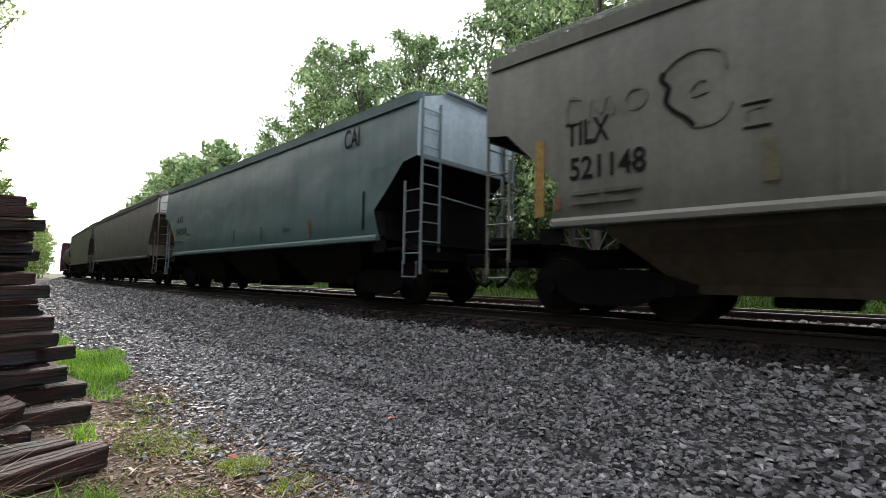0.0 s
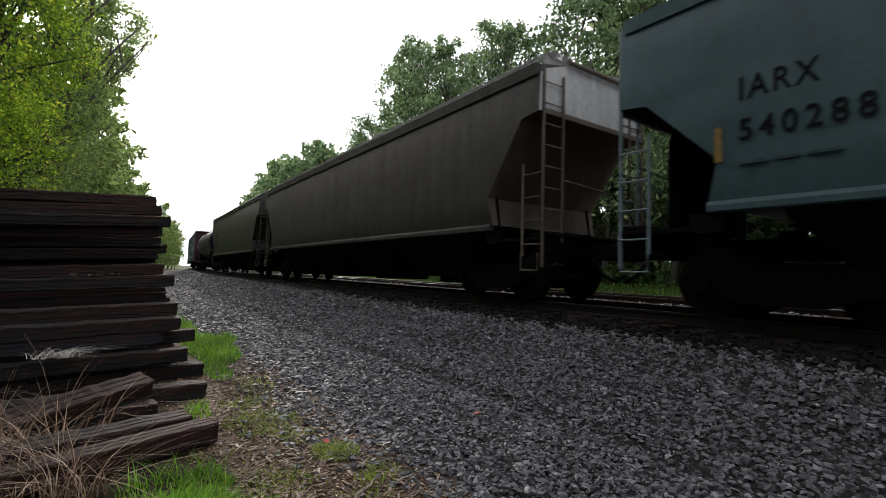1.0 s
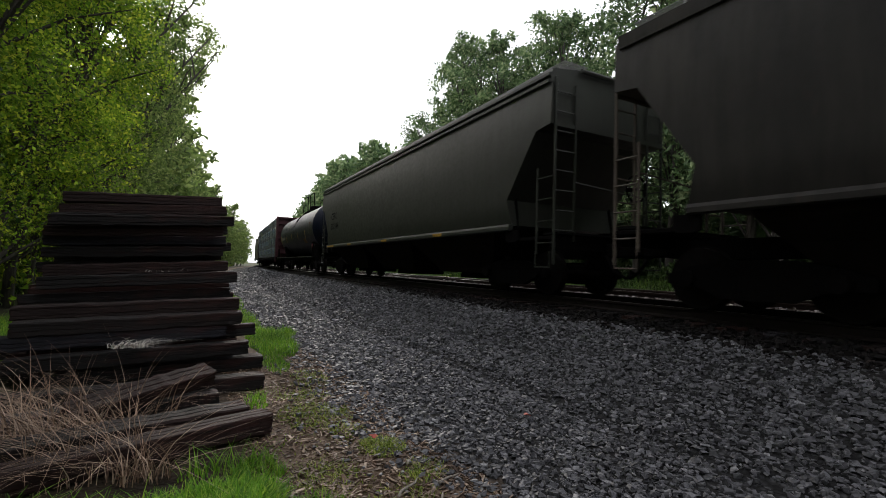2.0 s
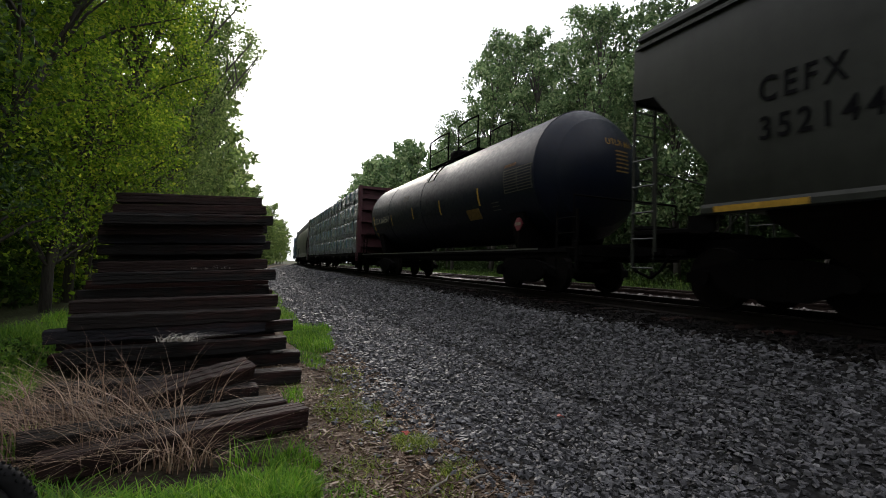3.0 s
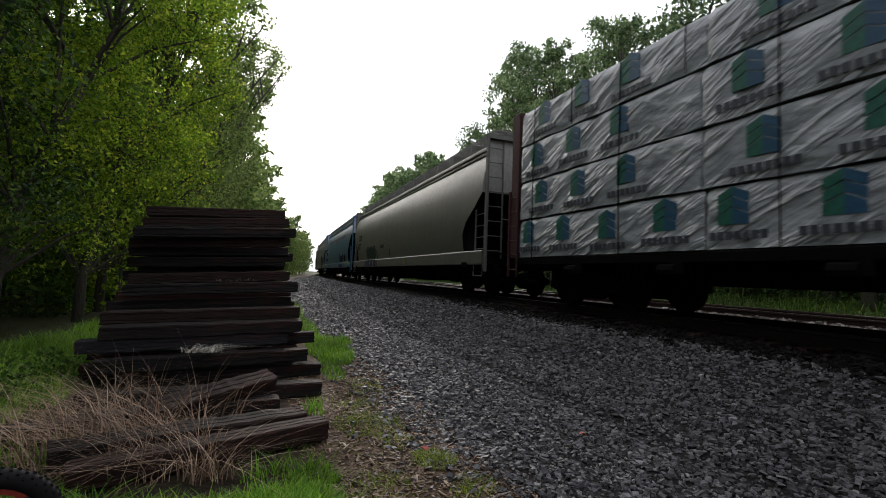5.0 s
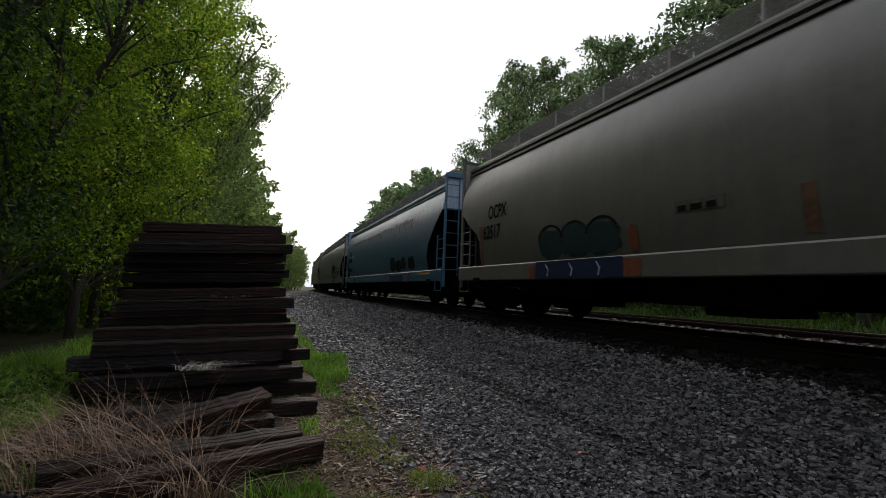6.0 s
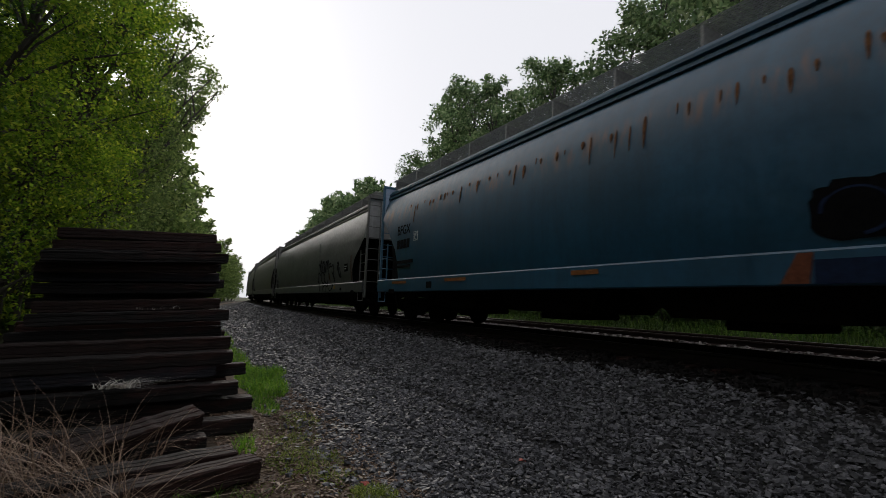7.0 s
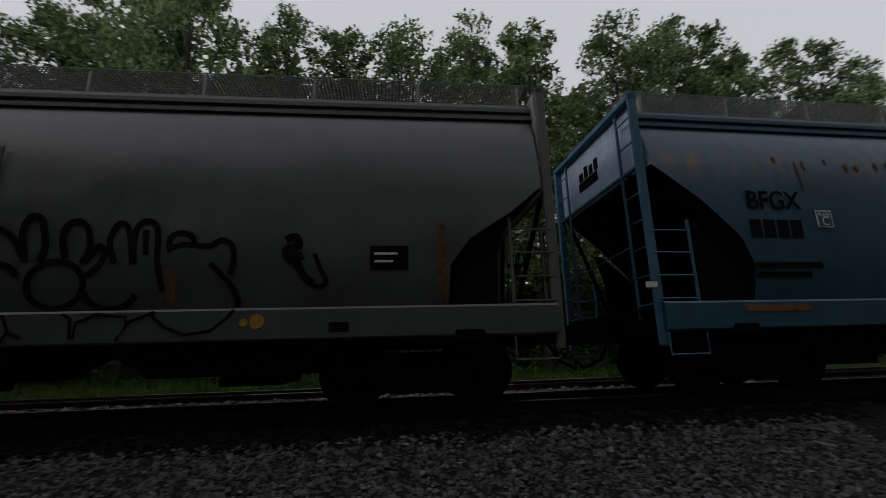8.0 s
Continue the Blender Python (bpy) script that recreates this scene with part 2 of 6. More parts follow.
# ---- mesh tools ----
class Build:
    """Collects corners and faces of one mesh."""

    def __init__(self):
        self.v, self.f = [], []

    def add(self, verts, faces):
        o = len(self.v)
        self.v += [tuple(p) for p in verts]
        self.f += [tuple(i + o for i in q) for q in faces]

    def box(self, x0, x1, y0, y1, z0, z1, cut=0.0):
        """A block; with cut its long edges are chamfered."""
        if not cut:
            v = [(x, y, z) for z in (z0, z1) for y in (y0, y1) for x in (x0, x1)]
            self.add(v, [(0, 2, 3, 1), (4, 5, 7, 6), (0, 1, 5, 4), (2, 6, 7, 3), (0, 4, 6, 2), (1, 3, 7, 5)])
            return
        c = cut
        ring = [(x0 + c, z0), (x1 - c, z0), (x1, z0 + c), (x1, z1 - c), (x1 - c, z1), (x0 + c, z1), (x0, z1 - c), (x0, z0 + c)]
        self.loft([[(x, y0 + e, z) for x, z in self.shrink(ring, d)] for y0, e, d in ((y0, 0, c), (y0, c, 0), (y1, -c, 0), (y1, 0, c))])

    @staticmethod
    def shrink(ring, d):
        mx, mz = sum(p[0] for p in ring) / len(ring), sum(p[1] for p in ring) / len(ring)
        return [(x - math.copysign(min(d, abs(x - mx)), x - mx), z - math.copysign(min(d, abs(z - mz)), z - mz)) for x, z in ring]

    def loft(self, rings, caps=True, closed=True):
        n, o = len(rings[0]), len(self.v)
        for r in rings:
            self.v += [tuple(p) for p in r]
        for i in range(len(rings) - 1):
            for j in range(n if closed else n - 1):
                k = (j + 1) % n
                self.f.append((o + i * n + j, o + i * n + k, o + (i + 1) * n + k, o + (i + 1) * n + j))
        if caps and closed:
            self.f.append(tuple(o + j for j in reversed(range(n))))
            self.f.append(tuple(o + (len(rings) - 1) * n + j for j in range(n)))

    def tube(self, pts, r, n=6, caps=True):
        pts = [Vector(p) for p in pts]
        rs = r if isinstance(r, (list, tuple)) else [r] * len(pts)
        rings = []
        for i, p in enumerate(pts):
            d = (pts[min(i + 1, len(pts) - 1)] - pts[max(i - 1, 0)]).normalized()
            a = d.orthogonal().normalized() if abs(d.z) > 0.9 else d.cross(Vector((0, 0, 1))).normalized()
            b = d.cross(a)
            rings.append([p + (a * math.cos(t) + b * math.sin(t)) * rs[i] for t in (2 * math.pi * k / n for k in range(n))])
        self.loft(rings, caps)

    def disc(self, c, axis, r, w, n=20, steps=((0, 1), (1, 1))):
        """A round plate about an axis; steps are (share of the width, share of the radius)."""
        c, ax = Vector(c), Vector(axis).normalized()
        a = ax.orthogonal().normalized()
        b = ax.cross(a)
        self.loft([[c + ax * (w * (u - 0.5)) + (a * math.cos(t) + b * math.sin(t)) * (r * q) for t in (2 * math.pi * k / n for k in range(n))] for u, q in steps])

    def mesh(self, name, material=None, smooth=False, second=None):
        me = bpy.data.meshes.new(name)
        me.from_pydata(self.v, [], self.f)
        me.validate()
        if material:
            me.materials.append(material)
        if second:
            me.materials.append(second)
        if smooth:
            me.polygons.foreach_set("use_smooth", [True] * len(me.polygons))
        bm = bmesh.new()
        bm.from_mesh(me)
        bmesh.ops.recalc_face_normals(bm, faces=bm.faces)
        bm.to_mesh(me)
        bm.free()
        return me


def part(name, build, material, parent, label="", smooth=False):
    """Links a build (or a mesh) as one mesh object under a thing or a part."""
    me = build if isinstance(build, bpy.types.Mesh) else build.mesh(name, material, smooth)
    ob = new(name, me)
    ob.parent = parent
    return tagged(ob, label)


def thing(name, m, label, category, group="", kind=""):
    ob = new(name)
    ob.empty_display_size = 0.2
    ob.matrix_world = m
    return tagged(ob, label, category, group, kind)


def big_mesh(name, verts, faces, material):
    """A mesh from number arrays: many small pieces at once."""
    me = bpy.data.meshes.new(name)
    nv, nf, k = len(verts), len(faces), faces.shape[1]
    me.vertices.add(nv)
    me.vertices.foreach_set("co", np.asarray(verts, dtype=np.float32).ravel())
    me.loops.add(nf * k)
    me.loops.foreach_set("vertex_index", np.asarray(faces, dtype=np.int32).ravel())
    me.polygons.add(nf)
    me.polygons.foreach_set("loop_start", np.arange(nf, dtype=np.int32) * k)
    me.update(calc_edges=True)
    me.shade_flat()
    me.materials.append(material)
    return me


def lettering(text, size, material, parent, at, name="lettering", label="", wide=1.0, turn=(90, 0, -90), gap=1.0):
    """Built-in font, flat, as a mesh on the side of its thing; at is its lower corner at the start of the text."""
    cu = bpy.data.curves.new(name, "FONT")
    cu.body, cu.size, cu.extrude, cu.offset = text, size, 0.002, 0.016 * size if size > 0.3 else 0.0
    cu.space_character = gap
    tmp = bpy.data.objects.new(name, cu)
    scene.collection.objects.link(tmp)
    me = bpy.data.meshes.new_from_object(tmp.evaluated_get(bpy.context.evaluated_depsgraph_get()))
    bpy.data.objects.remove(tmp)
    me.materials.clear()
    me.materials.append(material)
    me.transform(pose(*at, *turn) @ Matrix.Diagonal((wide, 1, 1, 1)))
    return part(name, me, None, parent, label)


# ---- ground, tracks ----
PROFILE = [(-400, 0.6), (-120, 0.6), (-60, 0.5), (-30, 0.35), (-16, 0.2), (-9, 0.12), (-5, 0.05), (-3, 0.0), (-1, 0.0), (0.5, 0.0), (1.5, 0.0), (2.2, 0.02),
           (3.0, 0.06), (3.45, 0.09), (3.62, 0.04), (3.78, 0.05), (3.95, 0.13), (4.15, 0.17), (4.6, 0.3), (5.1, 0.5), (5.5, 0.68), (5.8, 0.78), (6.2, 0.83), (6.6, 0.84), (8.4, 0.84), (8.9, 0.84), (9.6, 0.82), (10.2, 0.86),
           (10.7, 0.88), (12.5, 0.88), (13.1, 0.82), (13.8, 0.74), (14.6, 0.8), (16, 0.95), (18, 1.1), (24, 1.2), (40, 1.25), (120, 1.2), (400, 1.2)]


def height_at(x, s=0.0):
    for (x0, z0), (x1, z1) in zip(PROFILE, PROFILE[1:]):
        if x0 <= x <= x1:
            z = z0 + (z1 - z0) * (x - x0) / (x1 - x0)
            break
    rough = 0.05 if x < 1.2 or x > 14 else 0.025
    flat = 0.15 if 5.9 < x < 13 else 1.0
    return z + flat * rough * (noise.noise(Vector((x * 0.9, s * 0.9, 3.1))) + 0.6 * noise.noise(Vector((x * 2.6, s * 2.6, 9.7))))


def make_ground():
    xs = []
    for (x0, _), (x1, _) in zip(PROFILE, PROFILE[1:]):
        k = 1 if x0 < -30 or x1 > 40 else max(1, int((x1 - x0) / 0.3))
        xs += [x0 + (x1 - x0) * i / k for i in range(k)]
    xs.append(PROFILE[-1][0])
    ss = [-400, -250, -150, -80, -50] + [-30 + 0.4 * i for i in range(175)] + [40 + 2.0 * i for i in range(40)] + [125 + 12 * i for i in range(20)] + [400, 500, 650]
    verts = [along(s, x, height_at(x, s)) for s in ss for x in xs]
    n = len(xs)
    faces = np.array([(j * n + i, j * n + i + 1, (j + 1) * n + i + 1, (j + 1) * n + i) for j in range(len(ss) - 1) for i in range(n - 1)])
    me = big_mesh("ground", np.array([tuple(v) for v in verts]), faces, M_GROUND)
    uv = me.uv_layers.new(name="UVMap")
    flat = np.array([(x, s) for s in ss for x in xs], dtype=np.float32)
    uv.data.foreach_set("uv", flat[faces.ravel()].ravel())
    me.polygons.foreach_set("use_smooth", [True] * len(me.polygons))
    return tagged(new("ground", me), "gravel, trodden soil and grass beside a railway", "ground", kind="structure")


RAIL_SHAPE = [(-0.07, -0.17), (0.07, -0.17), (0.07, -0.155), (0.012, -0.13), (0.012, -0.045), (0.036, -0.035), (0.036, -0.006), (0.028, 0.0), (-0.028, 0.0), (-0.036, -0.006),
              (-0.036, -0.035), (-0.012, -0.045), (-0.012, -0.13), (-0.07, -0.155)]


def make_rail(x):
    b = Build()
    ss = [-60 + 3 * i for i in range(110)] + [280 + 12 * i for i in range(16)]
    b.loft([[along(s, x + dx, RAIL + dz) for dx, dz in RAIL_SHAPE] for s in ss])
    ob = new("rail", b.mesh("rail", M_RAIL if x > 9 else M_RAIL_SHADED))
    ob.data.materials.append(M_RAIL_TOP)
    for q in ob.data.polygons:
        if q.normal.z > 0.8 and q.center.z > RAIL - 0.004:
            q.material_index = 1
    return tagged(ob, "rusty steel running rail with a polished head", "rail", "rails of the two tracks", "structure")


make_ground()
for track_x in (TRACK, TRACK + 4.1):
    for side in (-0.755, 0.755):
        make_rail(track_x + side)


# ---- woods ----
def leaf_cloud(rng, centres, radii, per, size, droop=0.3):
    """Small bent leaves scattered in clumps: four corners each, folded along the middle."""
    cs = np.repeat(centres, per, axis=0)
    rr = np.repeat(radii, per)[:, None]
    d = rng.normal(size=cs.shape)
    d /= np.linalg.norm(d, axis=1)[:, None]
    p = cs + d * rr * (rng.random((len(cs), 1)) ** 0.45) * np.array([1, 1, 0.75])
    u = rng.normal(size=cs.shape)
    u[:, 2] -= droop
    u /= np.linalg.norm(u, axis=1)[:, None]
    w = np.cross(u, rng.normal(size=cs.shape))
    w /= np.linalg.norm(w, axis=1)[:, None]
    k = np.cross(u, w)
    sz = size * (0.6 + 0.8 * rng.random((len(cs), 1)))
    v = np.stack([p, p + u * sz * 0.55 + w * sz * 0.3 + k * sz * 0.1, p + u * sz * 1.1, p + u * sz * 0.5 - w * sz * 0.3 + k * sz * 0.12], 1)
    return v.reshape(-1, 3), np.arange(len(v) * 4).reshape(-1, 4)


def make_tree(seed, tall, spread, low, clumps, per, leaf, material, lean=0.0, label="", group=""):
    """Tapered trunk, forking limbs, and a ragged crown of clumps round the limbs' ends."""
    rng = np.random.default_rng(seed)
    t = thing("tree", Matrix(), label, "tree", group)
    b = Build()
    trunk = [Vector((lean * z * z / tall + 0.15 * math.sin(z * 0.6 + seed), 0.15 * math.cos(z * 0.5 + 2 * seed), z - 0.3)) for z in np.linspace(0, tall * 0.93, 9)]
    b.tube(trunk, [0.16 * (tall / 15) * (1 - 0.9 * i / 8) + 0.015 for i in range(9)], 7)
    ends, sizes = [], []
    for i in range(clumps):
        f = low + (1 - low) * ((i + rng.random()) / clumps)
        z = f * tall * 0.93
        base = trunk[min(8, max(1, int(f * 8 * 0.9)))]
        g = (f - low) / (1 - low)
        reach = spread * (0.35 + 0.65 * math.sin(math.pi * min(1, 0.18 + 0.8 * g)) ** 0.8) * (0.45 + 0.65 * rng.random()) * (1 - 0.3 * g)
        a = rng.random() * 2 * math.pi
        tip = Vector((base.x + reach * math.cos(a), base.y + reach * math.sin(a), z + 0.12 * reach + 0.7 * g))
        if i % (3 if clumps > 80 else 7) == 0:
            mid = base.lerp(tip, 0.5) + Vector((0, 0, 0.25))
            b.tube([base, mid, tip], [0.055, 0.035, 0.012], 4, False)
        ends.append(tuple(tip))
        sizes.append((0.5 + 0.6 * rng.random()) * (1.05 - 0.4 * g) * spread / 2.8)
    ends.append(tuple(trunk[-1] + Vector((0, 0, 0.3))))
    sizes.append(0.5)
    part("trunk", b, M_BARK, t, smooth=True)
    part("crown", big_mesh("crown", *leaf_cloud(rng, np.array(ends), np.array(sizes), per, leaf), material), None, t)
    return t


def plant_woods():
    rng = random.Random(11)
    far_label, near_label = "tall broadleaf tree with dark green foliage in a dense wood", "tall roadside tree with fresh light green foliage"
    far_group, near_group = "trees beyond the far track", "trees beside the gravel way"
    far = [make_tree(20 + i, h, w, low, 112, 86, 0.205, M_LEAF_R, 0, far_label, far_group)
           for i, (h, w, low) in enumerate([(17.0, 3.4, 0.2), (16.0, 3.1, 0.18), (18.0, 3.2, 0.22), (15.2, 3.6, 0.18), (17.0, 2.6, 0.24)])]
    far_deep = [make_tree(40 + i, h, w, low, 46, 24, 0.62, M_LEAF_R, 0, far_label, far_group) for i, (h, w, low) in enumerate([(17.0, 3.6, 0.1), (15.5, 3.4, 0.1), (18.0, 3.2, 0.12)])]
    dark_label, grey_label = "dense roadside tree, foliage coloured dark for canopy shade", "tall roadside tree, foliage greyed and paled for haze"
    dark = [make_tree(90 + i, h, w, low, 130, 190, 0.095, M_LEAF_SHADED, 0.3, dark_label, near_group) for i, (h, w, low) in enumerate([(13.0, 2.8, 0.14), (14.0, 3.0, 0.18)])]
    bright = [make_tree(60 + i, h, w, low, 125, 185, 0.095, M_LEAF_L, 0.4, near_label, near_group) for i, (h, w, low) in enumerate([(14.0, 3.0, 0.15), (13.0, 2.8, 0.18)])]
    near = [make_tree(64 + i, h, w, low, 120, 95, 0.15, M_LEAF_HAZY, 0.4, grey_label, near_group) for i, (h, w, low) in enumerate([(15.0, 2.7, 0.2), (12.5, 2.3, 0.15), (14.0, 2.6, 0.17)])]
    near_deep = [make_tree(80 + i, h, w, low, 50, 26, 0.5, M_LEAF_HAZY, 0.3, grey_label, near_group) for i, (h, w, low) in enumerate([(15.0, 3.4, 0.1), (13.5, 3.0, 0.1), (16.0, 3.3, 0.12)])]
    far_tall = {t.name: h for t, h in zip(far + far_deep, (17.0, 16.0, 18.0, 15.2, 17.0, 17.0, 15.5, 18.0))}
    spots = []
    for row, (x, step, s0, s1) in enumerate([(17.5, 2.9, -26, 175), (21.5, 3.4, -30, 175), (26.5, 4.6, -34, 80)]):
        s = s0
        while s < s1:
            # the wood's skyline: the height of the tree tops along the line
            skyline = float(np.interp(s, [-30, -23, -20, -16, -12, -9, -5, -2.5, 0, 2, 4.5, 7, 10, 14, 16.5, 17.5, 18.5, 20, 22.3, 25.5, 28, 33.5, 35.5, 38, 44, 48, 51, 58, 66, 76],
                                      [15.2, 15.2, 16.2, 17.2, 16.8, 16.2, 17.3, 15.6, 15.0, 15.5, 16.2, 16.6, 17.7, 17.4, 16.2, 15.4, 15.8, 15.6, 17.2, 17.2, 18.8, 18.8, 15.4, 13.2, 13.0, 15.0, 16.2, 15.2, 17.2, 17.6]))
            k = (skyline - 0.7) * (1, 1.0 if s < 14 else 0.9, 1.02 if s < 14 else 0.9)[row] * rng.uniform(0.93, 1.0)
            spots.append((far if row == 0 and s < 42 else far_deep, s + rng.uniform(-0.6, 0.6), x + rng.uniform(-1.0, 1.0), -k))
            s += step * rng.uniform(0.8, 1.2)
    # last two rows stand unseen beside and behind the camera, added to block skylight
    for x, step, s0, s1 in [(-4.4, 3.0, 11.5, 190), (-7.4, 3.4, 6.5, 150), (-11.5, 4.4, 3.0, 60), (-5.4, 3.6, -46, 3.6), (-9.5, 4.2, -48, 2.0)]:
        s = s0
        while s < s1:
            fine = x > -8 and 5 < s < (36 if x > -5 else 20)
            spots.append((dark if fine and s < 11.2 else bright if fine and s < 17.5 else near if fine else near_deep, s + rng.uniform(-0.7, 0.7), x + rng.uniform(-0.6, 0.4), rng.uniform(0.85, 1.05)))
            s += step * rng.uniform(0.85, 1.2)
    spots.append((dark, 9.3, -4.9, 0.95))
    used = set()
    for kinds, s, x, k in spots:
        src = kinds[rng.randrange(len(kinds))]
        if k < 0:
            k = -k / (0.93 * far_tall[src.name] + 0.9)
        p = along(s, x, height_at(x, s))
        m = pose(p.x, p.y, p.z, 0, 0, rng.uniform(0, 360) if x > 0 else rng.uniform(-50, 50))
        if src.name in used:
            ob = copy_thing(src, m)
        else:
            ob = src
            ob.matrix_world = m
            used.add(src.name)
        ob.scale = (k, k, k)


plant_woods()


def leaf_belt(name, seed, s0, s1, x0, x1, z0, z1, clumps, per, leaf, material, label, size=0.8):
    """A thicket too dense to count: clumps of leaves along the wood's edge."""
    rng = np.random.default_rng(seed)
    cs = []
    for i in range(clumps):
        s, x = s0 + (s1 - s0) * rng.random(), x0 + (x1 - x0) * rng.random()
        p = along(s, x, height_at(x, s) + z0 + (z1 - z0) * rng.random() ** 1.4)
        cs.append(tuple(p))
    ob = new(name, big_mesh(name, *leaf_cloud(rng, np.array(cs), size * (0.6 + 0.7 * rng.random(clumps)), per, leaf), material))
    return tagged(ob, label, "undergrowth", kind="stuff")


leaf_belt("thicket", 5, -45, 170, 24, 31, 0.2, 9, 1100, 28, 0.55, M_LEAF_R, "dark thicket deep in the wood beyond the tracks", 1.3)
leaf_belt("thicket", 9, -45, 120, 20.5, 24, 0.0, 4.5, 800, 22, 0.6, M_LEAF_R, "dark thicket under the trees beyond the tracks", 1.0)
leaf_belt("undergrowth", 6, -30, 110, 19.0, 21, 0.1, 2.4, 800, 45, 0.24, M_LEAF_R, "dark green undergrowth at the wood's edge", 0.6)
leaf_belt("thicket", 14, -40, 60, 26, 32, 0.0, 5.0, 520, 26, 0.8, M_LEAF_R, "dark thicket that closes the wood beyond the tracks", 1.3)
leaf_belt("thicket", 7, 4, 190, -19, -13, 0.2, 9, 850, 28, 0.5, M_LEAF_L, "dark thicket deep in the roadside wood", 1.3)
leaf_belt("thicket", 15, 5, 45, -17, -10, 5.0, 15.0, 420, 26, 0.6, M_LEAF_SHADED, "dark crowns deep in the roadside wood", 1.4)
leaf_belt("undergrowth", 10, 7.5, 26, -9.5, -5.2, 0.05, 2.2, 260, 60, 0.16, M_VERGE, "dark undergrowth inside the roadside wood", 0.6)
leaf_belt("undergrowth", 8, 17, 160, -6.5, -3.2, 0.1, 2.2, 520, 60, 0.17, M_LEAF_L, "green undergrowth beside the gravel way", 0.5)


# ---- the train ----
M_TAN = painted_steel("grey_tan_paint", (0.102, 0.103, 0.09), (0.05, 0.05, 0.042), 0.55)
M_TEAL = painted_steel("dull_blue_green_paint", (0.042, 0.078, 0.086), (0.021, 0.038, 0.043), 0.5, 0.5, gloss=0.26)
# pale end paint, raised further by the brighter light on car ends
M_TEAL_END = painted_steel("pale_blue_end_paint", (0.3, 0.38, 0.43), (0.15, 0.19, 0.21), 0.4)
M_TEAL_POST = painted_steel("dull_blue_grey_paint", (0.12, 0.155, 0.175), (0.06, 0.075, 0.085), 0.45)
M_BROWN = painted_steel("sooty_brown_grey_paint", (0.03, 0.0265, 0.021), (0.009, 0.0075, 0.0065), 0.9, 0.6, 0.15)
# side brown made lighter: bounce light on the slope put into the paint
M_BROWN_SLOPE = painted_steel("dusty_brown_paint", (0.105, 0.083, 0.066), (0.04, 0.03, 0.024), 0.6, 0.7, 0.2)
# pale end colour that also carries the light falling on the end
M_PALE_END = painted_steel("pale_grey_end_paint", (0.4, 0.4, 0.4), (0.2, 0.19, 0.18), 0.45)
# lighter copies of the side grey, light on ends and posts put in
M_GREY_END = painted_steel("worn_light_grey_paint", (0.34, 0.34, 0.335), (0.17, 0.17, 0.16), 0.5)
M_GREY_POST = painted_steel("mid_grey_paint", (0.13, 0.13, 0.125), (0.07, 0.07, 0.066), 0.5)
M_OLIVE = painted_steel("dark_olive_grey_paint", (0.026, 0.029, 0.023), (0.013, 0.014, 0.011), 0.55, 0.42, gloss=0.34)
M_KHAKI = painted_steel("faded_grey_paint", (0.095, 0.095, 0.082), (0.05, 0.05, 0.043), 0.45, 0.36, gloss=0.7)
M_BLUE = painted_steel("faded_blue_paint", (0.013, 0.078, 0.14), (0.006, 0.034, 0.06), 0.5, 0.36, gloss=0.6, rust_row=3.3)
# light blue end paint, with the light it catches put in
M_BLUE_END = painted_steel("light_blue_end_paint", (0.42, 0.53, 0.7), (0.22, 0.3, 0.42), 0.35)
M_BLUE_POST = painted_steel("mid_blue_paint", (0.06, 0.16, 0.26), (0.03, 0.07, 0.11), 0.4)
M_GREY = painted_steel("plain_grey_paint", (0.055, 0.059, 0.065), (0.029, 0.031, 0.034), 0.4, 0.35, gloss=0.75)
# near-black, much darker than the car sides
M_NEAR_BLACK = painted_steel("sooty_slope_sheet", (0.009, 0.009, 0.0095), (0.004, 0.004, 0.004), 0.7, 0.8, gloss=0.05)
# rusty brown of the bays, darkened with the shade under the bodies
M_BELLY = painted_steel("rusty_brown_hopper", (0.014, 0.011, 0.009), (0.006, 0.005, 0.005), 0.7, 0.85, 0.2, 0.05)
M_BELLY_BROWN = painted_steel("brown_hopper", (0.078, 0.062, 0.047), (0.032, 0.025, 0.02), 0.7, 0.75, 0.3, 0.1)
M_TANK = painted_steel("black_tank_paint", (0.005, 0.008, 0.018), (0.004, 0.006, 0.012), 0.5, 0.42, gloss=0.18)
M_MAROON = painted_steel("maroon_paint", (0.06, 0.015, 0.02), (0.022, 0.009, 0.01), 0.6, 0.6)
M_GRATE = plain("galvanised_grating", (0.22, 0.22, 0.21), 0.6, 0.2)
M_BLACKPAINT = plain("black_lettering", (0.006, 0.006, 0.007), 0.8, gloss=0.05)
M_WHITEPAINT = plain("white_marking", (0.6, 0.6, 0.58), 0.6)
M_YELLOW = plain("yellow_marking", (0.34, 0.2, 0.025), 0.6, gloss=0.2)
M_ORANGE = plain("faded_orange_marking", (0.2, 0.075, 0.02), 0.7, gloss=0.2)
M_OCHRE = plain("faded_ochre_marking", (0.16, 0.1, 0.03), 0.7, gloss=0.2)
M_RUST = plain("rust_stain", (0.1, 0.06, 0.038), 0.9, 0, 0.5, gloss=0.1)
M_DRIP = plain("orange_rust_drip", (0.13, 0.062, 0.03), 0.9, 0, 0.5, gloss=0.1)
M_FAINT = plain("faint_spray", (0.075, 0.072, 0.06), 0.7, gloss=0.2)
M_PLACARD = plain("red_placard", (0.12, 0.009, 0.018), 0.5)
M_TANKLETTER = plain("faded_tank_lettering", (0.17, 0.16, 0.12), 0.7, gloss=0.2)
M_TEAL_PRINT = plain("worn_dark_print", (0.022, 0.04, 0.045), 0.7, gloss=0.2)
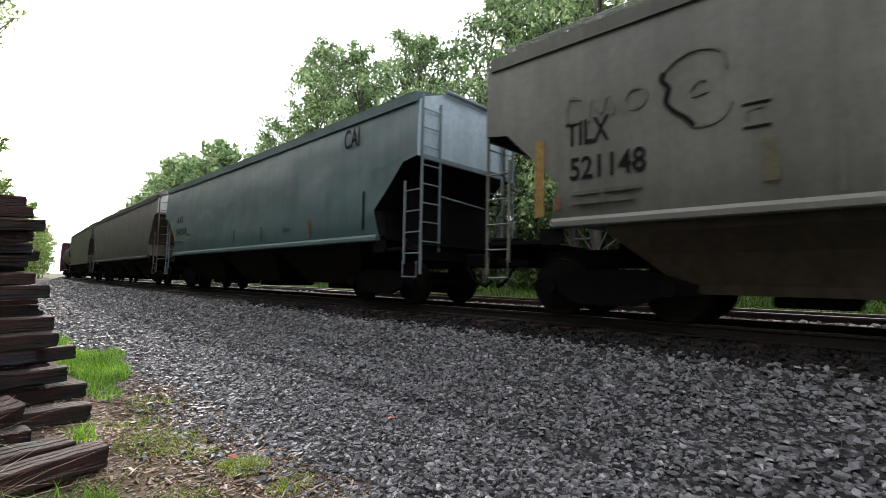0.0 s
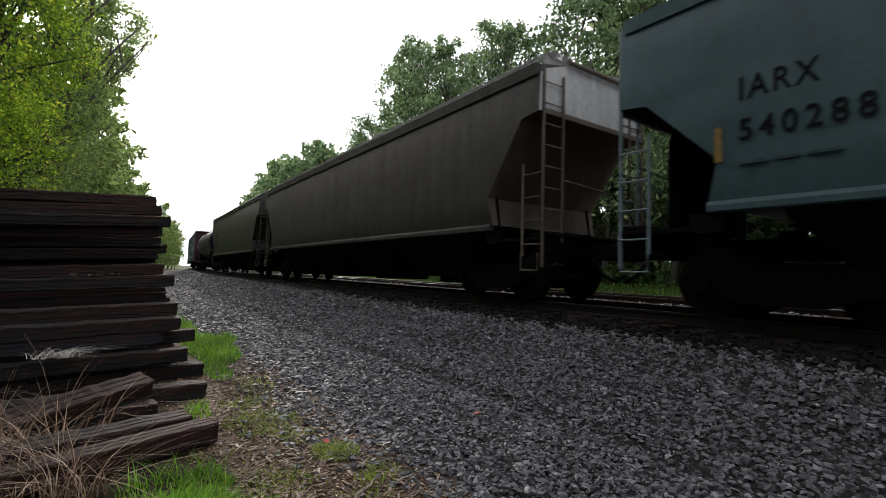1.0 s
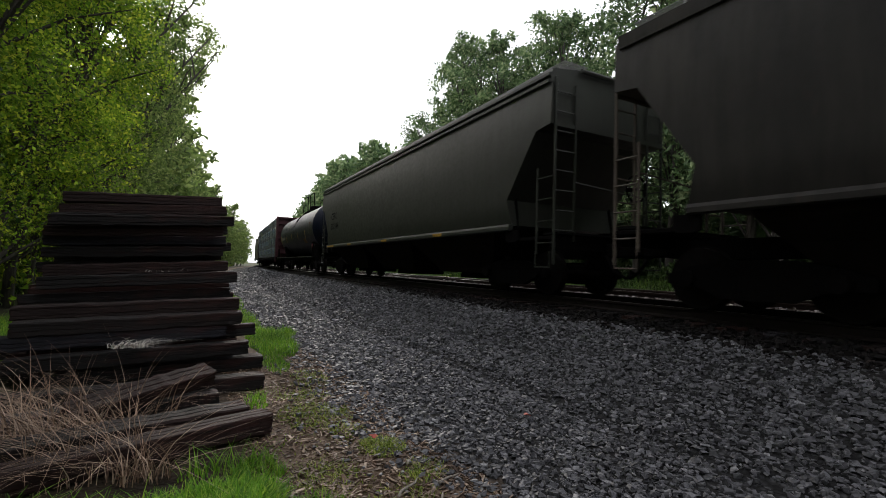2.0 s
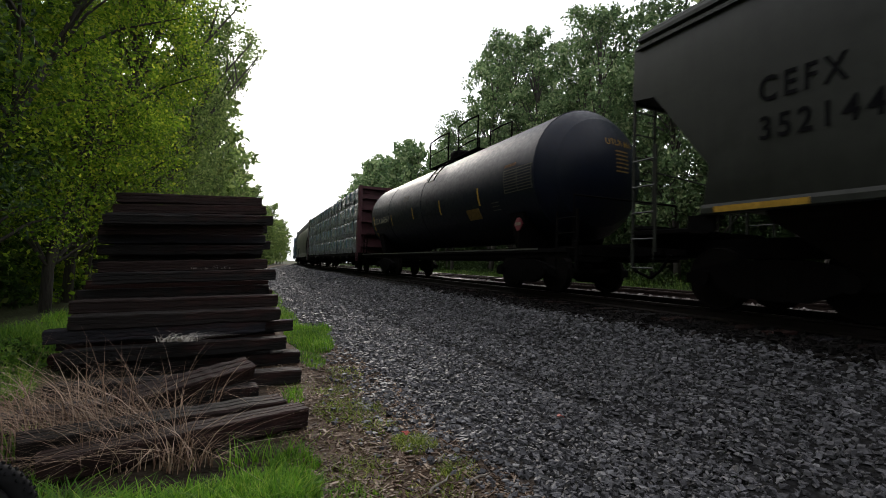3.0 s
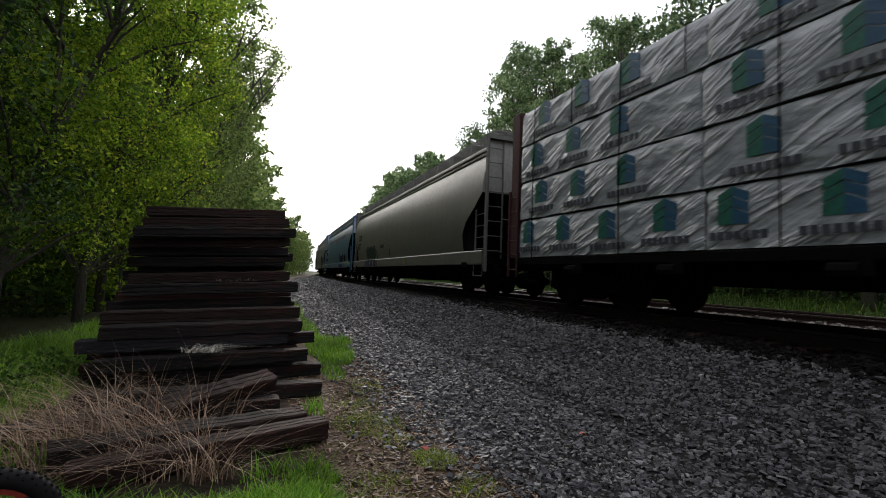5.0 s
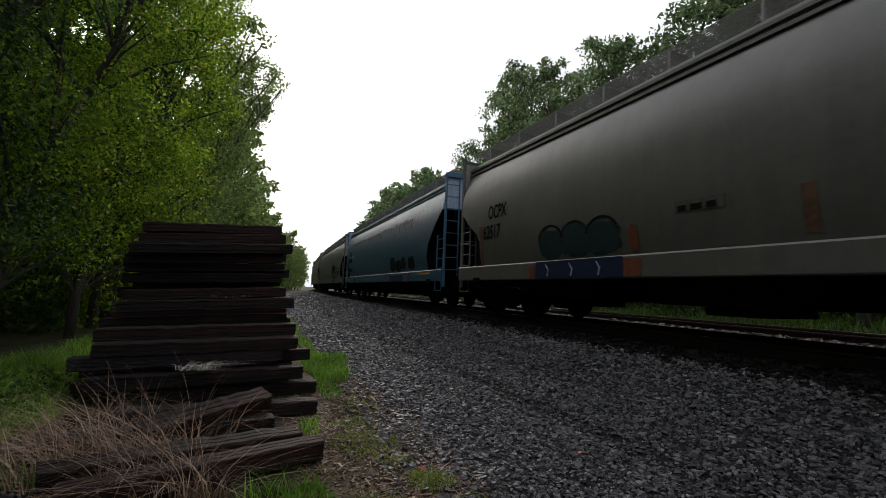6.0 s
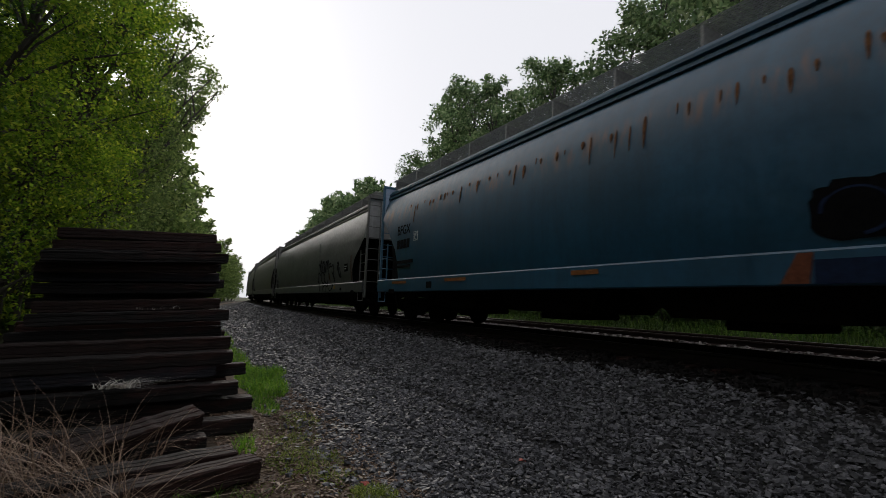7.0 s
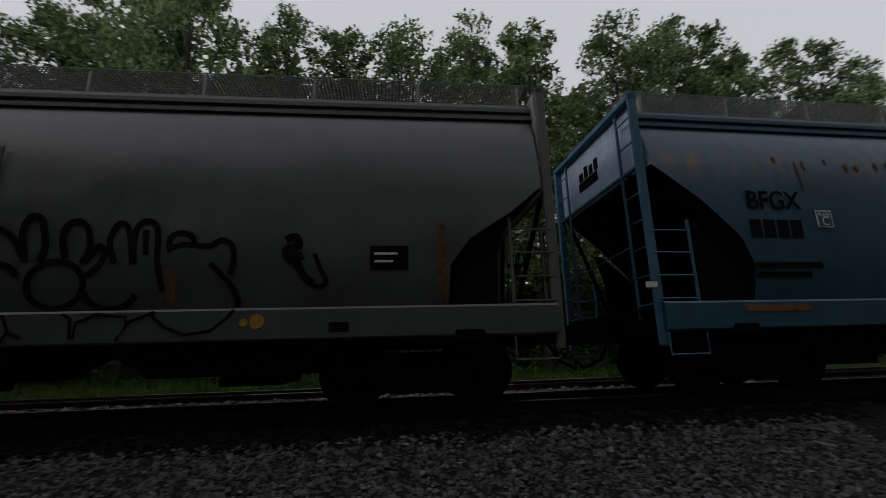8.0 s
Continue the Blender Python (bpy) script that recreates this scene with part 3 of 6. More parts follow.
M_TAN_PRINT = plain("worn_small_print", (0.055, 0.054, 0.046), 0.7, gloss=0.2)
M_FADED = plain("worn_yellow_marking", (0.066, 0.06, 0.036), 0.7, gloss=0.2)


WHEELS = []


def bogie(parent, y):
    """Two wheelsets between cast side frames, with springs and bearings."""
    b = Build()
    b.box(-1.05, 1.05, y - 0.2, y + 0.2, 0.34, 0.6, 0.05)
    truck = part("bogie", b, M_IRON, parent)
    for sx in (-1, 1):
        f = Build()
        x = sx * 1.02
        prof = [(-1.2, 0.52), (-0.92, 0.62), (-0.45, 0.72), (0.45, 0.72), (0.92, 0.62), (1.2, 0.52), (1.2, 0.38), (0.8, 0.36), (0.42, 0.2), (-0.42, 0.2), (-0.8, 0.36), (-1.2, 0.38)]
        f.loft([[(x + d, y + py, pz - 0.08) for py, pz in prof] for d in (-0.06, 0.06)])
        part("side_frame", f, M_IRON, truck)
        for dy in (-0.2, 0, 0.2):
            g = Build()
            g.tube([(x, y + dy, 0.14), (x, y + dy, 0.42)], 0.07, 8)
            part("spring", g, M_IRON, truck)
        for dy in (-0.89, 0.89):
            k = Build()
            k.disc((x + sx * 0.1, y + dy, 0.38), (1, 0, 0), 0.12, 0.14, 12, ((0, 1), (0.7, 1), (1, 0.7)))
            part("bearing", k, M_IRON, truck)
    for dy in (-0.89, 0.89):
        w = Build()
        w.tube([(-0.95, 0, 0), (0.95, 0, 0)], 0.08, 10)
        for sx in (-1, 1):
            steps = ((0, 0.3), (0.05, 0.9), (0, 0.97), (0, 1.0), (0.8, 1.02), (0.8, 1.08), (1, 1.08), (1, 0.9), (0.7, 0.85), (0.6, 0.3))
            if sx > 0:
                steps = tuple((1 - u, q) for u, q in steps)
            w.disc((sx * 0.755, 0, 0), (1, 0, 0), 0.455, 0.13, 16, steps)
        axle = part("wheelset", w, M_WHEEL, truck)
        axle.location = (0, y + dy, 0.38)
        WHEELS.append((axle, y + dy))
    return truck


def coupler(parent, y, sgn):
    b = Build()
    b.box(-0.16, 0.16, min(y, y + sgn * 0.5), max(y, y + sgn * 0.5), 0.72, 1.0, 0.03)
    b.box(-0.2, 0.2, min(y + sgn * 0.45, y + sgn * 0.75), max(y + sgn * 0.45, y + sgn * 0.75), 0.7, 1.02, 0.06)
    part("coupler", b, M_IRON, parent)
    h = Build()
    h.tube([(-0.35, y + sgn * 0.2, 0.75), (-0.38, y + sgn * 0.4, 0.45), (-0.3, y + sgn * 0.65, 0.33), (-0.2, y + sgn * 0.72, 0.45)], 0.03, 6)
    part("brake_hose", h, M_IRON, parent)


def ladder(parent, x0, x1, y0, y1, z0, z1, rungs, material, far_stile=True, near_stile=False):
    """Round rungs between two upright stiles; it stands along the side (x0 = x1) or across the end (y0 = y1)."""
    b = Build()
    if far_stile:
        b.box(x1 - 0.018, x1 + 0.018, y1 - 0.018, y1 + 0.018, z0, z1)
    else:
        b.box(x0 - 0.02, x0 + 0.02, y0 - 0.02, y0 + 0.02, z0, z1)
    lad = part("ladder", b, material, parent)
    if near_stile:
        b = Build()
        b.box(x0 - 0.025, x0 + 0.025, y0 - 0.025, y0 + 0.025, z0, z1)
        part("stile", b, material, lad)
    b = Build()
    b.tube([(x0, y0, 0), (x1, y1, 0)], 0.014, 5)
    rung = b.mesh("rung", material)
    for i in range(rungs):
        part("rung", rung, None, lad).location.z = z0 + (z1 - z0) * (i + 0.5) / rungs


ROUND = [(1.2, 1.5), (1.45, 1.55), (1.8, 1.592), (2.3, 1.61), (2.9, 1.59), (3.3, 1.545), (3.6, 1.48), (3.85, 1.4), (4.02, 1.31)]
FLAT = [(1.36, 1.55), (1.7, 1.59), (2.3, 1.6), (3.0, 1.6), (3.6, 1.585), (4.0, 1.56)]


def girth(levels, z):
    """Half the width of the body at a height, along a smooth curve through the levels."""
    zs, ws = [a for a, _ in levels], [w for _, w in levels]
    i = max(0, min(len(zs) - 2, sum(1 for a in zs if a <= z) - 1))
    t = (z - zs[i]) / (zs[i + 1] - zs[i])
    slope = lambda k: (ws[min(k + 1, len(ws) - 1)] - ws[max(k - 1, 0)]) / (zs[min(k + 1, len(zs) - 1)] - zs[max(k - 1, 0)])
    d = zs[i + 1] - zs[i]
    return (2 * t ** 3 - 3 * t ** 2 + 1) * ws[i] + (t ** 3 - 2 * t ** 2 + t) * d * slope(i) + (3 * t ** 2 - 2 * t ** 3) * ws[i + 1] + (t ** 3 - t ** 2) * d * slope(i + 1)


def hopper_car(label, front, rear, side, end, sill, flat=False, bays=4, slope=M_NEAR_BLACK, belly=M_BELLY, board=True, posts=None, lip=False, knee=None, dents=0.008, fill_gap=False):
    """Covered hopper: a bulging body whose ends slope in, roof with walkways, sills, corner posts, ladders, bays and bogies."""
    half = (rear - front) / 2
    car = thing("hopper_car", on_track((front + rear) / 2), label, "hopper car", "cars of the freight train")
    levels = FLAT if flat else ROUND
    z0, z1 = levels[0][0], levels[-1][0]
    knee = knee or 2.86
    # how far the side is cut back from the car's end at each height
    if flat:
        cut = [(1.36, 1.24), (1.9, 1.36), (knee - 0.06, 0.45), (knee, 0.03)]
    elif knee < 3:
        cut = [(1.2, 1.48), (1.75, 1.44), (2.1, 1.17), (2.48, 0.58), (knee, 0.12)]
    else:
        cut = [(1.2, 1.5), (1.73, 1.55), (2.15, 1.38), (2.7, 0.85), (knee, 0.15)]

    def reach(z):
        return half - float(np.interp(z, [a for a, _ in cut], [d for _, d in cut]))

    # body: rings of constant height, finely stepped so that the sides bulge
    fine = [(z, girth(levels, z)) for z in sorted(list(np.linspace(z0, z1, 23)) + [a for a, _ in cut[1:]])]
    b, cols = Build(), 28 if dents < 0.01 else 72

    def dent(y, z):
        calm = min(1, (z - z0) * 3, (z1 - z) * 3)
        return dents * calm * (noise.noise(Vector((y * 0.75, z * 1.1, front))) + 0.5 * noise.noise(Vector((y * 2.1, z * 2.4, front + 5))))

    b.loft([[(-w + dent(y, z), y, z) for y in np.linspace(-reach(z), reach(z), cols)] + [(w + dent(y, z), y, z) for y in np.linspace(reach(z), -reach(z), cols)] for z, w in fine])
    me = b.mesh("body", side)
    me.materials.append(slope)
    me.materials.append(end)
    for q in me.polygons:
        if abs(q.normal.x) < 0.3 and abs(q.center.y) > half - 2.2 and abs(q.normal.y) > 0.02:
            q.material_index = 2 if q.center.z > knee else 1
        if abs(q.normal.x) > 0.5:
            q.use_smooth = True
    me.set_sharp_from_angle(angle=radians(35))
    part("body", me, None, car)
    # roof
    r = Build()
    wr, e = levels[-1][1], half - 0.1
    half_ring = [(wr + 0.05, 0), (wr + 0.05, 0.06), (wr - 0.02, 0.07), (wr - 0.02, 0.13), (wr + 0.03, 0.14), (wr + 0.03, 0.2), (wr - 0.04, 0.21), (wr - 0.06, 0.3), (0.6, 0.42)]
    ring = [(-x, z1 + z) for x, z in half_ring] + [(x, z1 + z) for x, z in reversed(half_ring)]
    if flat and not lip:
        ring = [(-wr - 0.04, z1 - 0.04), (-wr - 0.06, z1 + 0.16), (-wr + 0.1, z1 + 0.18), (-0.6, z1 + 0.36), (0.6, z1 + 0.36), (wr - 0.1, z1 + 0.18), (wr + 0.06, z1 + 0.16), (wr + 0.04, z1 - 0.04)]
    r.loft([[(x, y, z) for x, z in ring] for y in (-e, e)])
    part("roof", r, side, car)
    h = Build()
    h.box(-0.3, 0.3, -0.5, 0.5, z1 + 0.42, z1 + 0.54, 0.04)
    hatch = h.mesh("hatch_cover", side)
    y = -half + 1.2
    while y < half - 1.2:
        part("hatch_cover", hatch, None, car).location.y = y
        y += 1.5
    if board:
        # open metal walkways along both roof edges, on brackets
        for sx in (-1, 1):
            g = Build()
            xa, xb, zt = sx * 0.62, sx * 1.22, z1 + (0.5 if flat else 0.68)
            for i in range(12):
                x = xa + (xb - xa) * i / 11
                g.box(x - 0.008, x + 0.008, -half + 0.1, half - 0.1, zt - 0.012, zt)
            y = -half + 0.1
            while y < half - 0.1:
                g.box(min(xa, xb), max(xa, xb), y - 0.009, y + 0.009, zt - 0.01, zt - 0.001)
                y += 0.055
            part("walkway", g, M_GRATE, car)
            k = Build()
            k.box(min(xa, xb), max(xa, xb), -0.02, 0.02, z1 + 0.18, zt - 0.032)
            bracket = k.mesh("walkway_bracket", M_GRATE)
            y = -half + 0.25
            while y < half:
                part("walkway_bracket", bracket, None, car).location.y = y
                y += 1.55
    # side sills with a lit ledge
    for sx in (-1, 1):
        s = Build()
        if flat:
            prof = [(1.6, 1.24), (1.62, 1.26), (1.62, 1.33), (1.605, 1.38), (1.5, 1.39), (1.5, 1.24)]
            ye = half - 1.25
        else:
            prof = [(1.585, 0.82), (1.6, 0.84), (1.6, 1.19), (1.585, 1.215), (1.46, 1.235), (1.46, 0.82)]
            ye = half - 0.02
        s.loft([[(sx * x, y, z) for x, z in prof] for y in (-ye, ye)])
        part("side_sill", s, sill, car)
    # hopper bays under the body
    span = 2 * (half - 1.95)
    for i in range(bays):
        yc = -span / 2 + span * (i + 0.5) / bays
        w = span / bays / 2
        k = Build()
        zt, zb = z0 + 0.02, 0.32 if flat else 0.4
        k.loft([[(-a, yc - d, z), (-a, yc + d, z), (a, yc + d, z), (a, yc - d, z)] for a, d, z in ((1.48, w * 0.99, zt), (1.44, w * 0.96, zt - 0.25), (1.2, w * 0.82, (zt + zb) / 2), (0.95, w * 0.62, zb + 0.12), (0.9, w * 0.58, zb))])
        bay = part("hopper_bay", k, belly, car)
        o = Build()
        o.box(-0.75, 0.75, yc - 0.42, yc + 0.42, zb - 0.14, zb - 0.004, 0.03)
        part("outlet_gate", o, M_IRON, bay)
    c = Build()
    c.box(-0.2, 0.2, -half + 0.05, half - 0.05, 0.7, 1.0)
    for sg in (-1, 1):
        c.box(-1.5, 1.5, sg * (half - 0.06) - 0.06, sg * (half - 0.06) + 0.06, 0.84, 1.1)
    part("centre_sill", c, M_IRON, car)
    step_far = 0.45 if flat else 0.62
    for sg in (-1, 1):
        # bright plate above the slope, corner posts, crossbars, ladders
        for sx in (-1, 1):
            p = Build()
            x = sx * 1.5
            if flat:
                p.box(x - 0.022, x + 0.022, sg * half - 0.025, sg * half + 0.025, 0.55, z1 + 0.1, 0.008)
            else:
                p.box(x - 0.03, x + 0.05 if sx > 0 else x + 0.03, sg * half - 0.07, sg * half + 0.07, 0.62, z1 + 0.46, 0.012)
            part("corner_post", p, posts or side, car)
            ladder(car, sx * 1.53, sx * 1.53, sg * half, sg * (half - (0.45 if flat else 0.6)), 0.75 if flat else 1.1, 2.42, 4, posts or side)
            ladder(car, x, sx * 1.02, sg * (half + 0.02), sg * (half + 0.02), 1.0, z1 + (0.0 if flat else 0.3), 8, posts or side)
        t = Build()
        if flat:
            t.tube([(-0.86, sg * half, z1 + 0.34), (0.86, sg * half, z1 + 0.34)], 0.045, 6)
        else:
            t.loft([[(x, sg * half + dy, z1 + dz) for dy, dz in ((-0.07, 0.36), (0.07, 0.36), (0.07, 0.42), (0.0, 0.5), (-0.07, 0.5))] for x in (-1.53, 1.53)])
        part("grab_rail", t, posts or side, car)
        t = Build()
        t.box(-1.5, 1.5, sg * half - 0.03, sg * half + 0.03, knee - (0.05 if flat else 0.02), knee + (0.04 if flat else 0.02))
        for x in (-0.45, 0.45) if flat else ():
            k = Build()
            k.box(x - 0.03, x + 0.03, sg * (half - 0.12) - 0.03, sg * (half - 0.12) + 0.03, knee + 0.04, z1)
            part("end_rib", k, posts or side, car)
        part("end_frame", t, posts or side, car)
        for sx in () if flat else (-1, 1):
            t = Build()
            t.tube([(sx * 1.2, sg * half, knee - 0.05), (sx * 0.4, sg * (half - 0.3), 1.1)], 0.04, 6)
            part("brace", t, M_NEAR_BLACK, car)
        q = Build()
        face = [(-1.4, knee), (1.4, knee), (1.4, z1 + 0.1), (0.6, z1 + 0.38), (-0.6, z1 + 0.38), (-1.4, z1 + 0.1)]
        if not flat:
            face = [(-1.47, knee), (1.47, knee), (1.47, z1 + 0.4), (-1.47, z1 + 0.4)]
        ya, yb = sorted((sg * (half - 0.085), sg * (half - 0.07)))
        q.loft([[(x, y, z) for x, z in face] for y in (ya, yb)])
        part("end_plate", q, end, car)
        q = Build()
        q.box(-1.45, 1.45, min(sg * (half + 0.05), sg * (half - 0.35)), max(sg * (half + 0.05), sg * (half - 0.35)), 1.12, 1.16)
        part("crossover_platform", q, M_NEAR_BLACK, car)
        q = Build()
        q.tube([(-1.02, sg * (half + 0.03), 2.12), (0.9, sg * (half + 0.03), 2.0)], 0.016, 5)
        part("handhold", q, posts or side, car)
        for sx in (-1, 1):
            q = Build()
            ya, yb = sorted((sg * (half - 1.02), sg * (half - 1.42)))
            if flat:
                q.loft([[(sx * x, y, z) for y, z in ((ya, 1.25), (yb, 1.25), (yb, 1.04), (yb - 0.08, 1.0), (ya + 0.08, 1.0), (ya, 1.04))] for x in (1.5, 1.56)])
                part("jacking_plate", q, M_IRON, car)
                q = Build()
                ya, yb = sorted((sg * (half - 0.02), sg * (half - 1.0)))
                q.box(min(sx * 1.46, sx * 1.52), max(sx * 1.46, sx * 1.52), ya, yb, 1.02, 1.09, 0.01)
                part("end_step_bar", q, M_IRON, car)
            else:
                q.box(min(sx * 1.52, sx * 1.62), max(sx * 1.52, sx * 1.62), ya, yb, 0.74, 0.9, 0.02)
                part("jacking_plate", q, M_IRON, car)
        # upright plate made up to keep the gap under the slope dark
        if fill_gap:
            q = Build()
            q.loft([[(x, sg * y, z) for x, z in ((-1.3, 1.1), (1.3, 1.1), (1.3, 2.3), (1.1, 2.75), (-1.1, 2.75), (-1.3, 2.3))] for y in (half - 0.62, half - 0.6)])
            part("shear_plate", q, M_NEAR_BLACK, car, "added near-black plate that fills the gap under the slope")
        # plates added to keep the slope's recess black, and a step under the ladder
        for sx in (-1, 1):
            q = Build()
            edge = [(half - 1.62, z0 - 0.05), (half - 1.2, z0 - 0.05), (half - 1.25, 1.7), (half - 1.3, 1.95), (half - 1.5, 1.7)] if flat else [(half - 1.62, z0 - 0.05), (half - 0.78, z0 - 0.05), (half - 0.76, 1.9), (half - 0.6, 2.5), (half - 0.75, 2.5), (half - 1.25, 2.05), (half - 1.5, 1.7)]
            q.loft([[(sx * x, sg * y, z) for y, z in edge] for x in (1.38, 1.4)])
            part("gusset", q, M_NEAR_BLACK, car)
            q = Build()
            q.tube([(sx * 1.56, sg * (half - 0.05), 0.8), (sx * 1.56, sg * (half - 0.05), 0.5), (sx * 1.56, sg * (half - step_far), 0.5), (sx * 1.56, sg * (half - step_far), 0.8)], 0.016, 5)
            part("step", q, posts or side, car)
        coupler(car, sg * half, sg)
        bogie(car, sg * (half - 1.85))
    bw = Build()
    n = 16
    ringp = [(0.55 + 0.28 * math.cos(2 * math.pi * i / n), -half - 0.14, 2.15 + 0.28 * math.sin(2 * math.pi * i / n)) for i in range(n + 1)]
    bw.tube(ringp, 0.02, 5)
    for i in range(4):
        bw.tube([(0.55, -half - 0.1, 2.15), ringp[i * 4]], 0.014, 4)
    bw.tube([(0.55, -half + 0.1, 2.15), (0.55, -half - 0.16, 2.15)], 0.04, 6)
    part("brake_wheel", bw, M_IRON, car)
    return car, half


def rows_for(front, rear):
    mid = (front + rear) / 2
    return [(0.5 * i, on_track(mid - SPEED * 0.5 * i)) for i in range(17)]


TRAIN = []


def on_side(z):
    """How far out the bulging side lies at a height."""
    for (a, wa), (c, wc) in zip(ROUND, ROUND[1:]):
        if a <= z <= c:
            return -girth(ROUND, z) - 0.014
    return -1.62


def patch(parent, y0, y1, z0, z1, material, name="marking", label="", flat=False, sill=False):
    """A thin painted panel that follows the side."""
    b = Build()
    rows = []
    for i in range(5):
        z = z0 + (z1 - z0) * i / 4
        x = -1.612 if flat or sill else on_side(z)
        rows.append((x, z))
    b.loft([[(x, y, z) for x, z in rows] + [(x + 0.006, y, z) for x, z in reversed(rows)] for y in (y0, y1)])
    return part(name, b, material, parent, label)


def scrawl(parent, strokes, r, material, label, flat=False):
    """Sprayed lines on the side, each a smooth run of points (y, z)."""
    for pts in strokes:
        b, fine = Build(), []
        for i in range(len(pts) - 1):
            p0, p1, p2, p3 = (Vector(pts[max(0, min(len(pts) - 1, i + d))]) for d in (-1, 0, 1, 2))
            for k in range(5):
                t = k / 5
                fine.append(0.5 * ((2 * p1) + (p2 - p0) * t + (2 * p0 - 5 * p1 + 4 * p2 - p3) * t * t + (3 * p1 - p0 - 3 * p2 + p3) * t * t * t))
        fine.append(Vector(pts[-1]))
        xz = [(-1.6 if flat else on_side(q[1]) + 0.012) for q in fine]
        o = len(b.v)
        for i, q in enumerate(fine):
            d = fine[min(i + 1, len(fine) - 1)] - fine[max(0, i - 1)]
            nrm = Vector((-d.y, d.x)).normalized() * r
            for sgn in (-1, 1):
                b.v.append((xz[i] - 0.016, q.x + sgn * nrm.x, q.y + sgn * nrm.y))
            for sgn in (-1, 1):
                b.v.append((xz[i] + 0.004, q.x + sgn * nrm.x, q.y + sgn * nrm.y))
        for i in range(len(fine) - 1):
            a, c = o + 4 * i, o + 4 * i + 4
            b.f += [(a, a + 1, c + 1, c), (a + 2, c + 2, c + 3, a + 3), (a, c, c + 2, a + 2), (a + 1, a + 3, c + 3, c + 1)]
        part("graffiti", b, material, parent, label)


def blob(parent, y0, y1, z0, z1, material, seed, label):
    """A filled sprayed shape with a lumpy outline."""
    rng = random.Random(seed)
    n, b = 28, Build()
    ym, zm = (y0 + y1) / 2, (z0 + z1) / 2
    ring = []
    for i in range(n):
        a = 2 * math.pi * i / n
        q = 1 - 0.18 * rng.random()
        c, s = math.cos(a), math.sin(a)
        ring.append((ym + (y1 - y0) / 2 * q * math.copysign(abs(c) ** 0.6, c), zm + (z1 - z0) / 2 * q * math.copysign(abs(s) ** 0.6, s)))
    b.loft([[(on_side(z) + d, y, z) for y, z in ring] for d in (0.006, -0.004)])
    return part("graffiti", b, material, parent, label)


def bars(parent, y, z, widths, high, material, flat=False):
    """A line of writing too worn to read: plain bars, from y towards the front of the car."""
    x = -1.614 if flat else on_side(z + high / 2)
    for w in widths:
        b = Build()
        b.box(x - 0.004, x + 0.02, y - w, y, z, z + high)
        part("lettering_bar", b, material, parent)
        y -= w + 0.06


def loop(y, z, ry, rz, a0=0, a1=360, n=10):
    return [(y + ry * math.cos(radians(a0 + (a1 - a0) * i / n)), z + rz * math.sin(radians(a0 + (a1 - a0) * i / n))) for i in range(n + 1)]


M_SPRAY_TEAL = plain("sprayed_teal", (0.008, 0.026, 0.026), 0.6, gloss=0.2)
M_SPRAY_BLUE = plain("sprayed_blue", (0.006, 0.014, 0.04), 0.7, gloss=0.15)
M_SPRAY_ORANGE = plain("sprayed_orange", (0.13, 0.042, 0.02), 0.7, gloss=0.15)


